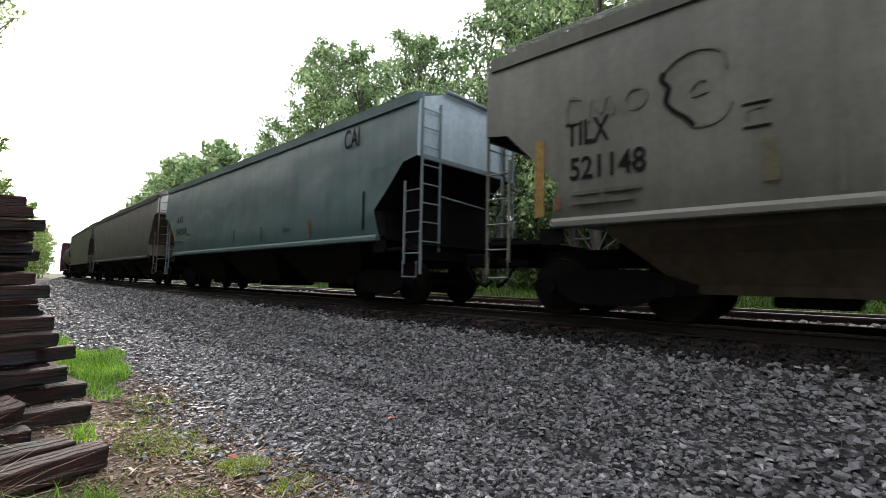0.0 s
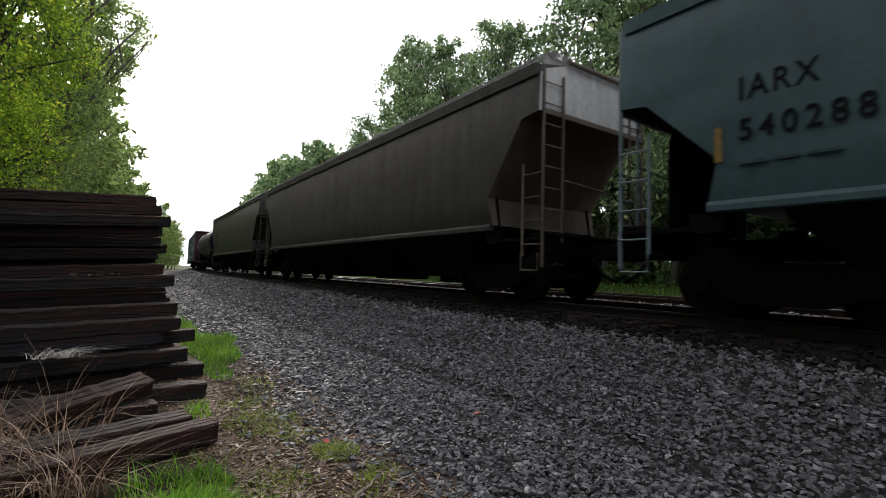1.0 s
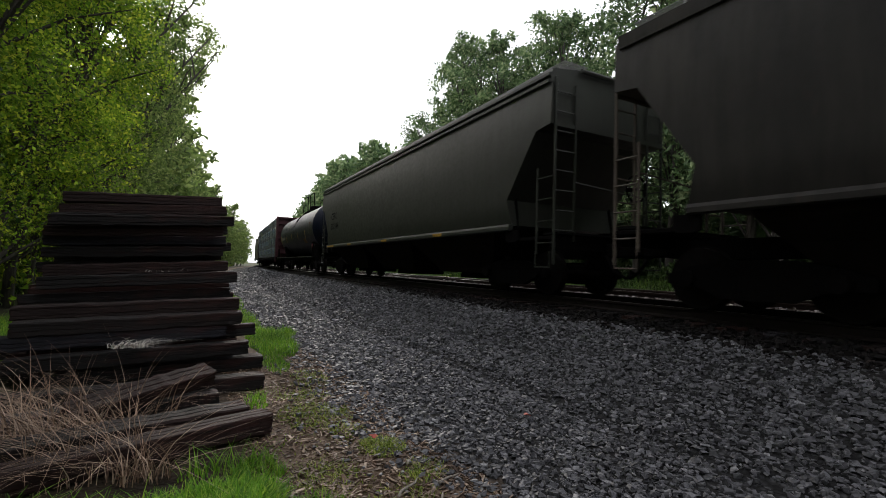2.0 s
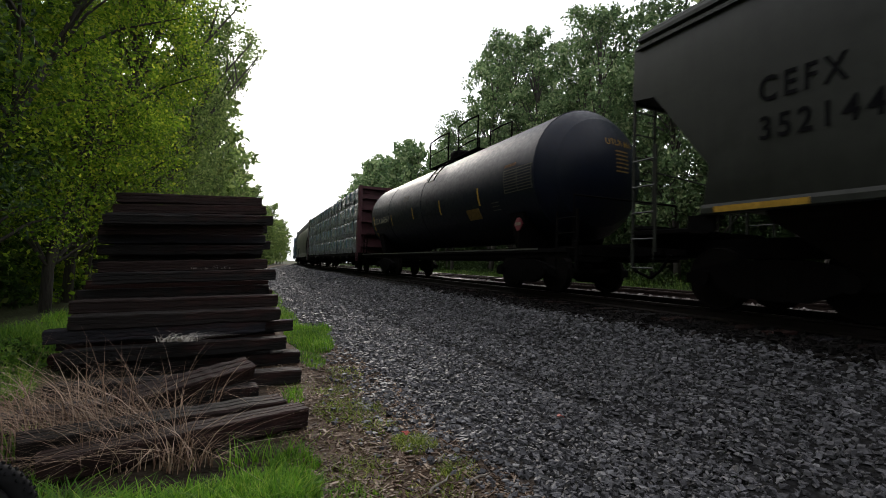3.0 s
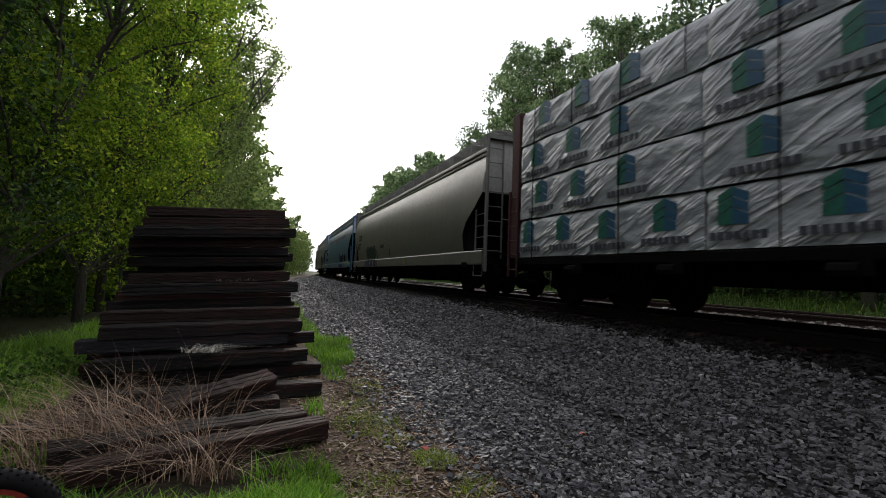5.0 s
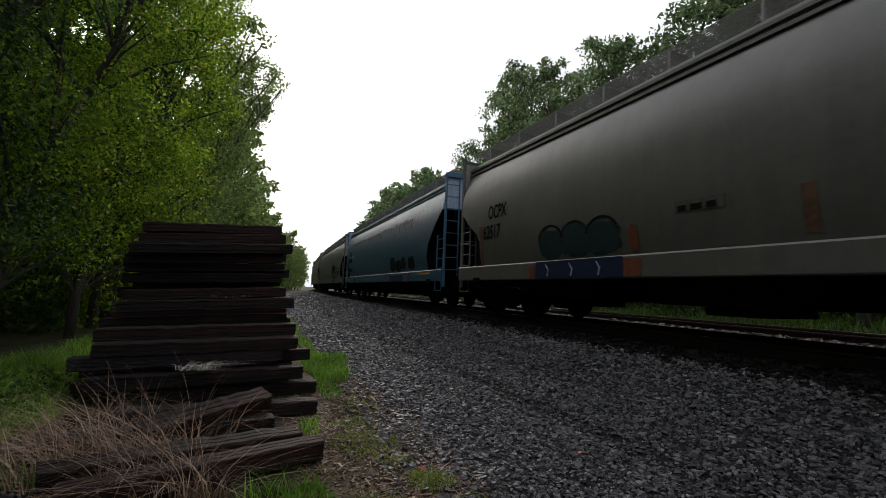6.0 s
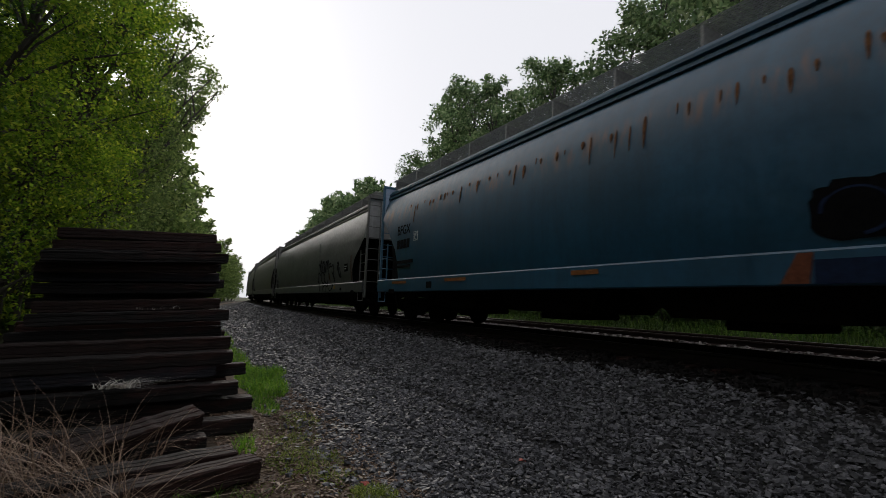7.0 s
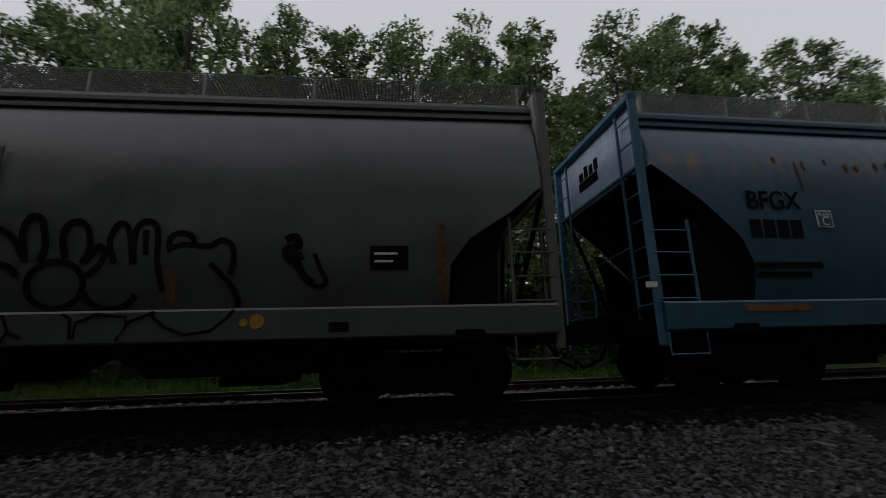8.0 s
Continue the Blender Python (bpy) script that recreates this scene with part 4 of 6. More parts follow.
def build_hoppers():
    # grey-tan
    c, h = hopper_car("grey-tan covered hopper car, weathered, with black lettering", -12.95, 4.65, M_TAN, M_TAN, M_KHAKI, flat=True, bays=3, board=True, belly=M_BELLY_BROWN)
    TRAIN.append((c, -12.95, 4.65))
    lettering("TILX", 0.5, M_BLACKPAINT, c, (-1.612, h - 1.5, 2.42), wide=0.62)
    lettering("521148", 0.45, M_BLACKPAINT, c, (-1.612, h - 1.55, 1.92), wide=0.8)
    bars(c, h - 1.6, 1.69, (0.4, 0.5), 0.05, M_TAN_PRINT, True)
    bars(c, h - 1.6, 1.55, (0.5, 0.3), 0.05, M_TAN_PRINT, True)
    for z in (2.49, 2.22):
        bars(c, h - 3.7, z, (0.27,), 0.025, M_BLACKPAINT, True)
    scrawl(c, [[(h - 3.74, 2.3), (h - 3.76, 2.42), (h - 3.9, 2.44), (h - 3.92, 2.3)]], 0.012, M_FAINT, "faint sprayed mark", True)
    patch(c, h - 1.14, h - 0.98, 1.42, 2.6, M_OCHRE, flat=True, label="faded orange reflective stripe")
    patch(c, h - 4.02, h - 3.88, 1.6, 2.08, M_FADED, flat=True, label="almost worn-off yellow stripe")
    patch(c, h - 1.42, h - 1.3, 1.5, 1.7, M_RUST, flat=True, label="brown rust stain")
    for y in (h - 4.54, h - 9.1, h - 13.4):
        q = Build()
        q.box(-1.606, -1.59, y - 0.025, y + 0.025, 1.42, 3.95)
        part("weld_seam", q, M_TAN, c)
    scrawl(c, [[(h - 2.85, 3.14), (h - 2.83, 3.04), (h - 2.91, 2.92), (h - 2.88, 2.74), (h - 2.98, 2.6), (h - 3.1, 2.5), (h - 3.2, 2.37)]], 0.03, M_BLACKPAINT, "thick black sprayed line", True)
    scrawl(c, [[(h - 2.85, 3.14), (h - 3.0, 3.26), (h - 3.2, 3.32), (h - 3.4, 3.29), (h - 3.52, 3.2), (h - 3.55, 3.0)], [(h - 3.6, 2.58), (h - 3.5, 2.42), (h - 3.36, 2.36), (h - 3.2, 2.37)],
               [(h - 3.16, 2.82), (h - 3.26, 2.93), (h - 3.34, 2.9)], [(h - 3.18, 2.74), (h - 3.36, 2.77)]], 0.016, M_FAINT, "thin sprayed outline", True)
    scrawl(c, [[(h - 1.72, 3.08), (h - 1.56, 3.12), (h - 1.5, 2.95), (h - 1.54, 2.78), (h - 1.72, 2.76)], [(h - 1.84, 2.72), (h - 1.9, 3.05), (h - 2.02, 2.8), (h - 2.12, 3.04), (h - 2.2, 2.76)], loop(h - 2.5, 2.9, 0.13, 0.14)], 0.02, M_FAINT, "faint sprayed letters", True)
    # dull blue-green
    c, h = hopper_car("dull blue-green covered hopper car with a pale blue end", 6.29, 22.54, M_TEAL, M_TEAL_END, M_TEAL, flat=True, bays=3, board=False, posts=M_TEAL_POST, dents=0.03, fill_gap=True)
    TRAIN.append((c, 6.29, 22.54))
    lettering("IARX", 0.38, M_BLACKPAINT, c, (-1.612, h - 1.6, 2.56), wide=0.8, gap=1.22)
    lettering("540288", 0.36, M_BLACKPAINT, c, (-1.612, h - 1.6, 2.07), wide=0.88, gap=1.36)
    bars(c, h - 1.6, 1.78, (0.3, 0.24, 0.3), 0.035, M_TEAL_PRINT, True)
    lettering("CAI", 0.62, M_BLACKPAINT, c, (-1.612, -h + 2.55, 3.42), name="graffiti", label="black sprayed letters", wide=0.62)
    patch(c, h - 1.42, h - 1.34, 1.85, 2.28, M_OCHRE, flat=True, label="faded orange reflective stripe")
    patch(c, -4.15, -4.03, 1.46, 1.9, M_RUST, flat=True, label="brown rust stain")
    patch(c, -1.41, -1.36, 1.44, 1.9, M_NEAR_BLACK, flat=True)
    patch(c, 0.57, 0.62, 1.52, 1.93, M_NEAR_BLACK, flat=True)
    blob(c, -3.15, -2.65, 1.68, 1.78, M_TEAL_PRINT, 5, "dark smudge")
    patch(c, -h + 1.7, -h + 1.78, 1.5, 2.35, M_NEAR_BLACK, flat=True)
    blob(c, h - 3.4, h - 2.9, 1.95, 2.08, M_TEAL_PRINT, 4, "dark smudge")
    # sooty brown
    c, h = hopper_car("sooty brown-grey covered hopper car with a pale end", 24.04, 42.3, M_BROWN, M_PALE_END, M_BROWN, flat=True, bays=4, slope=M_BROWN_SLOPE, knee=3.3, posts=M_BROWN_SLOPE)
    TRAIN.append((c, 24.04, 42.3))
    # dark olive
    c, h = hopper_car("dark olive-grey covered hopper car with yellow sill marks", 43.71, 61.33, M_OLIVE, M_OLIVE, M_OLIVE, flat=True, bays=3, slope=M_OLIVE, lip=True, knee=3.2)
    TRAIN.append((c, 43.71, 61.33))
    lettering("CEFX", 0.43, M_BLACKPAINT, c, (-1.612, h - 2.0, 2.57), wide=0.72, gap=1.36)
    lettering("352144", 0.4, M_BLACKPAINT, c, (-1.612, h - 2.0, 2.1), wide=0.82, gap=1.3)
    for y0, y1 in ((2.56, 1.45), (5.3, 4.8), (9.4, 8.9), (13.4, 12.9)):
        q = Build()
        q.box(-1.626, -1.6, h - y0, h - y1, 1.26, 1.34)
        part("marking", q, M_YELLOW, c, "yellow reflective stripe")
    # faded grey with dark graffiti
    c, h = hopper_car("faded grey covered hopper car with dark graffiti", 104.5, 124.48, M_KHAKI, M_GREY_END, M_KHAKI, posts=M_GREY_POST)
    TRAIN.append((c, 104.5, 124.48))
    lettering("OCPX", 0.5, M_BLACKPAINT, c, (-1.62, h - 1.85, 2.45), wide=0.68)
    lettering("62517", 0.5, M_BLACKPAINT, c, (-1.625, h - 1.6, 1.93), wide=0.72)
    patch(c, h - 1.5, h - 1.35, 1.25, 2.3, M_RUST, label="brown rust stain")
    for i in range(3):
        y = h - 4.6 - 0.78 * i
        blob(c, y - 0.48, y + 0.46, 1.24, 1.9 + 0.05 * (i % 2), M_SPRAY_TEAL, 30 + i, "dark teal sprayed letter")
        scrawl(c, [loop(y, 1.62, 0.42, 0.34, 10, 170)], 0.022, M_BLACKPAINT, "black sprayed outline")
        q = Build()
        q.tube([(-1.604, y + 0.12, 1.14), (-1.604, y + 0.02, 1.02), (-1.604, y + 0.06, 0.88)], 0.014, 4)
        part("graffiti", q, M_WHITEPAINT, c, "pale sprayed stroke on the sill")
    patch(c, h - 6.7, h - 4.1, 0.85, 1.2, M_SPRAY_BLUE, sill=True, label="dark blue sprayed band")
    patch(c, h - 4.08, h - 3.86, 0.85, 1.12, M_SPRAY_ORANGE, sill=True, label="orange sprayed patch")
    patch(c, h - 7.1, h - 6.72, 0.85, 1.16, M_SPRAY_ORANGE, sill=True, label="orange sprayed patch")
    blob(c, h - 7.0, h - 6.8, 1.25, 1.75, M_SPRAY_ORANGE, 41, "orange sprayed patch")
    patch(c, h - 9.66, h - 9.5, 1.32, 1.9, M_RUST, label="brown rust stain")
    patch(c, h - 8.55, h - 7.75, 1.78, 1.96, M_FAINT, label="worn pale panel")
    bars(c, h - 7.8, 1.8, (0.16, 0.2, 0.16), 0.09, M_BLACKPAINT)
    patch(c, h - 12.4, h - 12.2, 0.9, 1.1, M_YELLOW, sill=True)
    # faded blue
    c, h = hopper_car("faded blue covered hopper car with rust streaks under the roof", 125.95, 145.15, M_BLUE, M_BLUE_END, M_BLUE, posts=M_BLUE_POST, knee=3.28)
    TRAIN.append((c, 125.95, 145.15))
    lettering("BFGX", 0.4, M_BLACKPAINT, c, (-1.625, h - 1.56, 2.58), wide=0.92)
    bars(c, h - 1.56, 2.14, (0.17, 0.17, 0.17, 0.17), 0.27, M_BLACKPAINT)
    bars(c, h - 1.56, 1.68, (1.1,), 0.09, M_NEAR_BLACK)
    bars(c, h - 1.56, 1.55, (0.9,), 0.08, M_NEAR_BLACK)
    patch(c, h - 2.98, h - 2.71, 2.3, 2.57, M_WHITEPAINT, label="small white panel")
    patch(c, h - 2.96, h - 2.73, 2.32, 2.55, M_BLUE).location.x = -0.006
    lettering("PLATE", 0.085, M_WHITEPAINT, c, (-1.632, h - 2.74, 2.47), wide=0.85)
    lettering("C", 0.2, M_WHITEPAINT, c, (-1.632, h - 2.78, 2.33))
    for sg in (-1, 1):
        for x0, x1, za, zb in ((-0.1, 0.66, 3.62, 3.8), (-0.14, 0.0, 3.82, 4.04), (0.06, 0.2, 3.82, 4.0), (0.26, 0.4, 3.82, 4.05), (0.46, 0.62, 3.82, 3.98)):
            q = Build()
            q.box(x0, x1, sg * (h - 0.066) - 0.006, sg * (h - 0.066) + 0.006, za, zb)
            part("stencil", q, M_BLACKPAINT, c, "black stencilled block on the end plate")
    q = Build()
    q.loft([[(-1.56, h + 0.02, z0), (-1.5, h + 0.16, z0 + 0.01), (-1.44, h + 0.1, z0 - 0.01)] for z0 in (1.42, 1.5)])
    part("card", q, M_WHITEPAINT, c, "white card on the corner post")
    for y0, y1, mat in ((2.3, 1.25, M_ORANGE), (5.6, 4.6, M_ORANGE), (9.6, 9.0, M_ORANGE), (18.1, 16.7, M_YELLOW)):
        patch(c, h - y0, h - y1, 1.06, 1.14, mat, sill=True, label="faded orange reflective stripe")
    patch(c, h - 3.9, h - 3.6, 0.9, 1.08, M_BLACKPAINT, sill=True)
    rng = random.Random(8)
    for i in range(46):
        y = h - 2.2 - 0.3 * i + rng.uniform(-0.14, 0.14)
        zt = 3.42 + rng.uniform(-0.06, 0.06)
        ln = 0.1 + 0.42 * rng.random() ** 2
        b = Build()
        w = rng.uniform(0.012, 0.042)
        pts = [(zt, 0.2), (zt - 0.12 * ln, 0.8), (zt - 0.4 * ln, 1.0), (zt - 0.7 * ln, 0.6), (zt - ln, 0.08)]
        b.loft([[(on_side(z) + d, y + w * q * sg, z) for sg in (-1, 1) for z, q in (pts if sg < 0 else pts[::-1])] for d in (0.008, 0.0)])
        part("rust_streak", b, M_DRIP, c, "rusty drip below the roof")
    for i, (y0, y1, za, zb) in enumerate(((13.35, 12.5, 1.24, 1.95), (14.3, 13.4, 1.24, 1.8), (14.9, 14.35, 1.3, 1.9), (16.2, 15.3, 1.3, 1.85))):
        blob(c, h - y0, h - y1, za, zb, M_BLACKPAINT, 50 + i, "black sprayed lettering shape")
        scrawl(c, [loop(h - (y0 + y1) / 2, (za + zb) / 2, 0.3, 0.25, 30 * i, 260 + 30 * i)], 0.02, M_SPRAY_BLUE, "sprayed outline")
    patch(c, h - 14.7, h - 12.55, 0.84, 1.1, M_SPRAY_BLUE, sill=True, label="dark blue sprayed band")
    for ya in (12.5, 15.6):
        q = Build()
        q.loft([[(x, h - ya + dy, z) for dy, z in ((0, 0.84), (0.28, 0.84), (0.1, 1.18), (-0.05, 1.18))] for x in (-1.61, -1.59)])
        part("graffiti", q, M_SPRAY_ORANGE, c, "orange sprayed patch")
    # plain grey, black graffiti by its front end
    c, h = hopper_car("plain grey covered hopper car with black graffiti", 146.64, 168.0, M_GREY, M_GREY_END, M_GREY, posts=M_GREY_POST, dents=0.022)
    TRAIN.append((c, 146.64, 168.0))
    f = -h
    scrawl(c, [[(f + 6.92, 2.23), (f + 6.76, 2.13), (f + 6.64, 1.95), (f + 6.57, 1.82)], [(f + 6.57, 1.83), (f + 6.64, 2.16), (f + 6.59, 2.36), (f + 6.5, 2.38), (f + 6.43, 2.29), (f + 6.37, 2.0), (f + 6.41, 1.82)],
               [(f + 6.14, 1.87), (f + 6.19, 2.13), (f + 6.13, 2.29), (f + 5.99, 2.31), (f + 5.9, 2.18), (f + 5.87, 1.97), (f + 5.94, 1.79)], [(f + 5.92, 1.79), (f + 5.78, 2.0), (f + 5.7, 1.94), (f + 5.73, 1.79), (f + 5.88, 1.64)],
               loop(f + 6.22, 1.54, 0.31, 0.28, n=16), loop(f + 5.6, 1.5, 0.3, 0.26, 200, 350), loop(f + 6.9, 1.5, 0.3, 0.3, -60, 150)], 0.034, M_BLACKPAINT, "black sprayed bubble letters")
    scrawl(c, [[(f + 5.57, 1.79), (f + 5.65, 2.05), (f + 5.58, 2.27), (f + 5.48, 2.27), (f + 5.41, 2.08), (f + 5.37, 1.78)], [(f + 5.35, 1.78), (f + 5.37, 2.16), (f + 5.29, 2.31), (f + 5.16, 2.3), (f + 5.1, 2.13), (f + 5.08, 1.78), (f + 5.0, 1.44)],
               [(f + 5.25, 2.21), (f + 5.22, 1.89)], [(f + 4.95, 1.94), (f + 4.95, 2.11), (f + 4.83, 2.17), (f + 4.7, 2.13), (f + 4.66, 2.02)],
               [(f + 4.98, 1.94), (f + 4.79, 2.02), (f + 4.49, 2.0), (f + 4.34, 2.08), (f + 4.21, 2.0), (f + 4.19, 1.78), (f + 4.23, 1.64)], [(f + 4.47, 1.78), (f + 4.25, 1.56), (f + 4.14, 1.38), (f + 4.12, 1.24)]], 0.034, M_BLACKPAINT, "black sprayed bubble letters")
    sill_curves = [[(f + 5.09, 1.16), (f + 4.93, 1.01), (f + 4.69, 0.91), (f + 4.4, 0.95), (f + 4.22, 1.1), (f + 4.14, 1.2)], [(f + 6.06, 1.18), (f + 5.97, 1.13), (f + 5.95, 0.89)],
                   [(f + 5.91, 0.89), (f + 5.91, 1.08), (f + 5.7, 1.17), (f + 5.37, 1.14), (f + 5.35, 1.02), (f + 5.45, 0.87)], [(f + 5.34, 1.07), (f + 5.18, 1.14), (f + 5.05, 1.19)], [(f + 6.7, 1.18), (f + 6.62, 1.0), (f + 6.68, 0.86)], [(f + 6.6, 0.98), (f + 6.48, 0.92)]]
    for pts in sill_curves:
        sl = Build()
        sl.tube([(-1.6, a, z) for a, z in pts], 0.02, 4)
        part("graffiti", sl, M_BLACKPAINT, c, "black sprayed curve across the sill")
    scrawl(c, [[(f + 3.56, 2.08), (f + 3.44, 2.12), (f + 3.4, 2.0), (f + 3.55, 1.95), (f + 3.5, 1.82), (f + 3.34, 1.88)], [(f + 3.46, 1.9), (f + 3.38, 1.7), (f + 3.3, 1.58), (f + 3.2, 1.52)]], 0.05, M_NEAR_BLACK, "dark sprayed scribble")
    scrawl(c, [[(f + 3.2, 1.9), (f + 3.12, 1.7), (f + 3.05, 1.56), (f + 3.1, 1.48), (f + 3.22, 1.5)]], 0.03, M_NEAR_BLACK, "dark sprayed scribble")
    patch(c, f + 4.86, f + 4.98, 1.3, 1.72, M_RUST, label="brown rust stain")
    for y, z, r in ((4.02, 1.04, 0.05), (3.86, 1.05, 0.09)):
        q = Build()
        q.disc((-1.603, f + y, z), (1, 0, 0), r, 0.012, 14)
        part("marking", q, M_YELLOW, c, "round yellow mark")
    patch(c, f + 2.75, f + 3.0, 0.9, 1.02, M_NEAR_BLACK, sill=True, label="dark smudge")
    for y in (h - 7.0, h - 14.3):
        q = Build()
        q.box(-1.612, -1.59, y - 0.02, y + 0.02, 1.25, 3.3)
        part("weld_seam", q, M_GREY, c)
    patch(c, -h + 2.0, -h + 2.5, 1.68, 2.0, M_BLACKPAINT, label="black stencilled panel")
    bars(c, -h + 2.44, 1.88, (0.3,), 0.03, M_WHITEPAINT)
    bars(c, -h + 2.44, 1.78, (0.24,), 0.03, M_WHITEPAINT)
    patch(c, -h + 1.5, -h + 1.62, 1.28, 2.3, M_RUST, label="brown rust stain")
    # the cars that follow, alike
    src, src_half = hopper_car("dull grey covered hopper car", 169.5, 189.0, M_KHAKI, M_GREY_END, M_KHAKI, posts=M_GREY_POST)
    TRAIN.append((src, 169.5, 189.0))
    for i in range(7):
        f = 190.5 + 21.0 * i
        TRAIN.append((copy_thing(src, on_track(f + 9.75)), f, f + 19.5))


def build_tank_car():
    front, rear = 62.9, 78.6
    half = (rear - front) / 2
    car = thing("tank_car", on_track((front + rear) / 2), "glossy black tank car with yellow marks", "tank car", "cars of the freight train")
    b = Build()
    R, zc, n = 1.52, 2.62, 40
    # shell between two dished heads that meet it at a crisp edge
    rim, depth = 6.6, 0.82
    dish = [(0.0, 1.0), (0.06, 0.985), (0.16, 0.955), (0.32, 0.89), (0.5, 0.8), (0.7, 0.64), (0.86, 0.45), (0.96, 0.25), (1.0, 0.02)]
    stations = [(-rim - depth * f, q) for f, q in reversed(dish)] + [(rim + depth * f, q) for f, q in dish]
    b.loft([[(R * q * math.cos(t), y, zc + R * q * math.sin(t)) for t in (2 * math.pi * k / n for k in range(n))] for y, q in stations])
    tank = b.mesh("tank", M_TANK, True)
    tank.set_sharp_from_angle(angle=radians(11))
    part("tank", tank, None, car)

    def head_y(x, z):
        """Where the front head lies at a point of its face."""
        q = min(1.0, math.hypot(x, z - zc) / R)
        return -rim - depth * float(np.interp(q, [v for _, v in reversed(dish)], [f for f, _ in reversed(dish)]))

    for sg in (-1, 1):
        s = Build()
        s.loft([[(R * q * math.cos(t), sg * rim + d, zc + R * q * math.sin(t)) for t in (2 * math.pi * k / n for k in range(n))] for d, q in ((-0.02, 0.999), (-0.012, 1.004), (0.012, 1.004), (0.02, 0.985))])
        part("weld_seam", s, M_TANK, car)
    for y in (0.2, half - 3.9):
        s = Build()
        s.loft([[(R * q * math.cos(t), y + d, zc + R * q * math.sin(t)) for t in (2 * math.pi * k / n for k in range(n))] for d, q in ((-0.06, 0.999), (-0.05, 1.006), (0.05, 1.006), (0.06, 0.999))])
        part("band", s, M_TANK, car)
    for sx in (-1, 1):
        s = Build()
        s.loft([[(sx * x, y, z) for x, z in ((1.42, 0.86), (1.58, 0.86), (1.58, 0.78), (1.53, 0.78), (1.53, 0.66), (1.47, 0.66), (1.47, 0.78), (1.42, 0.78))] for y in (-half, half)])
        part("side_walkway", s, M_IRON, car)
    s = Build()
    s.box(-0.3, 0.3, -half - 0.3, half + 0.3, 0.62, 0.98)
    part("underframe", s, M_IRON, car)
    for sg in (-1, 1):
        s = Build()
        s.box(-1.45, 1.45, sg * half - 0.3, sg * half + 0.3, 0.72, 0.9)
        part("end_sill", s, M_IRON, car)
        s = Build()
        s.loft([[(-1.1, sg * (half - 2.2) - 0.25, 0.9), (1.1, sg * (half - 2.2) - 0.25, 0.9), (1.1, sg * (half - 2.2) + 0.25, 0.9), (-1.1, sg * (half - 2.2) + 0.25, 0.9)], [(-1.3, sg * (half - 2.2) - 0.3, 1.75), (1.3, sg * (half - 2.2) - 0.3, 1.75), (1.3, sg * (half - 2.2) + 0.3, 1.75), (-1.3, sg * (half - 2.2) + 0.3, 1.75)]])
        part("saddle", s, M_IRON, car)
        coupler(car, sg * (half + 0.2), sg)
        bogie(car, sg * (half - 2.2))
    # dome platform with its handrails
    p = Build()
    zt = zc + R + 0.03
    p.box(-0.62, 0.62, -2.3, 1.6, zt - 0.03, zt)
    part("platform", p, M_IRON, car)
    for x in (-0.62, 0.62):
        for y0, y1 in ((-2.3, -0.9), (-0.1, 1.6)):
            rl = Build()
            rl.tube([(x, y0, zt), (x, y0, zt + 1.0), (x, (y0 + y1) / 2, zt + 1.04), (x, y1, zt + 1.0), (x, y1, zt)], 0.03, 6)
            rl.tube([(x, y0, zt + 0.5), (x, y1, zt + 0.5)], 0.018, 5)
            part("handrail", rl, M_IRON, car)
    d = Build()
    d.disc((0, 0, zt + 0.18), (0, 0, 1), 0.45, 0.4, 20, ((0, 1), (0.8, 1), (1, 0.85)))
    part("manway", d, M_IRON, car)
    arc = [(-(R + 0.06) * math.cos(radians(a)), zc + (R + 0.06) * math.sin(radians(a))) for a in range(24, 73, 6)]
    la = Build()
    la.tube([(x, -0.3, z) for x, z in arc], 0.022, 5)
    shoulder = part("ladder", la, M_IRON, car, "curved ladder up the tank's shoulder")
    la = Build()
    la.tube([(x, -0.8, z) for x, z in arc], 0.022, 5)
    part("stile", la, M_IRON, shoulder)
    for x, z in arc[::2]:
        la = Build()
        la.tube([(x, -0.8, z), (x, -0.3, z)], 0.016, 5)
        part("rung", la, M_BARE, shoulder)
    for sg in (-1, 1):
        ladder(car, -1.48, -1.48, sg * (half + 0.2), sg * (half - 0.4), 0.4, 1.6, 4, M_IRON, True, True)
        e = Build()
        e.tube([(-1.4, sg * half, 0.9), (-1.4, sg * half, 1.9), (1.4, sg * half, 1.9), (1.4, sg * half, 0.9)], 0.025, 6)
        part("end_rail", e, M_IRON, car)

    def on_tank(name, y0, y1, z0, z1, material, label=""):
        k = Build()
        pts = [(-R * 1.004 * math.cos(math.asin((z - zc) / R)), z) for z in np.linspace(z0, z1, 5)]
        k.loft([[(x, y, z) for x, z in pts] + [(x + 0.01, y, z) for x, z in reversed(pts)] for y in (y0, y1)])
        part(name, k, material, car, label)

    for y, z0, z1 in ((1.05, 2.1, 2.52), (-1.45, 2.05, 2.5), (3.6, 2.02, 2.45), (-4.05, 2.07, 2.53)):
        on_tank("marking", y - 0.032, y + 0.032, z0, z1, M_YELLOW, "yellow tank stripe")
    on_tank("marking", 6.16, 6.3, 1.45, 2.58, M_YELLOW, "yellow tank stripe")
    for i in range(4):
        on_tank("marking", 1.5, 2.1, 3.02 - 0.06 * i, 3.045 - 0.06 * i, M_FAINT, "faded line of small print")
    # a ruled table of small print, and single lines beside it
    for i in range(9):
        on_tank("marking", -6.53, -5.39, 2.22 + 0.066 * i, 2.24 + 0.066 * i, M_FAINT, "faded ruled line of small print")
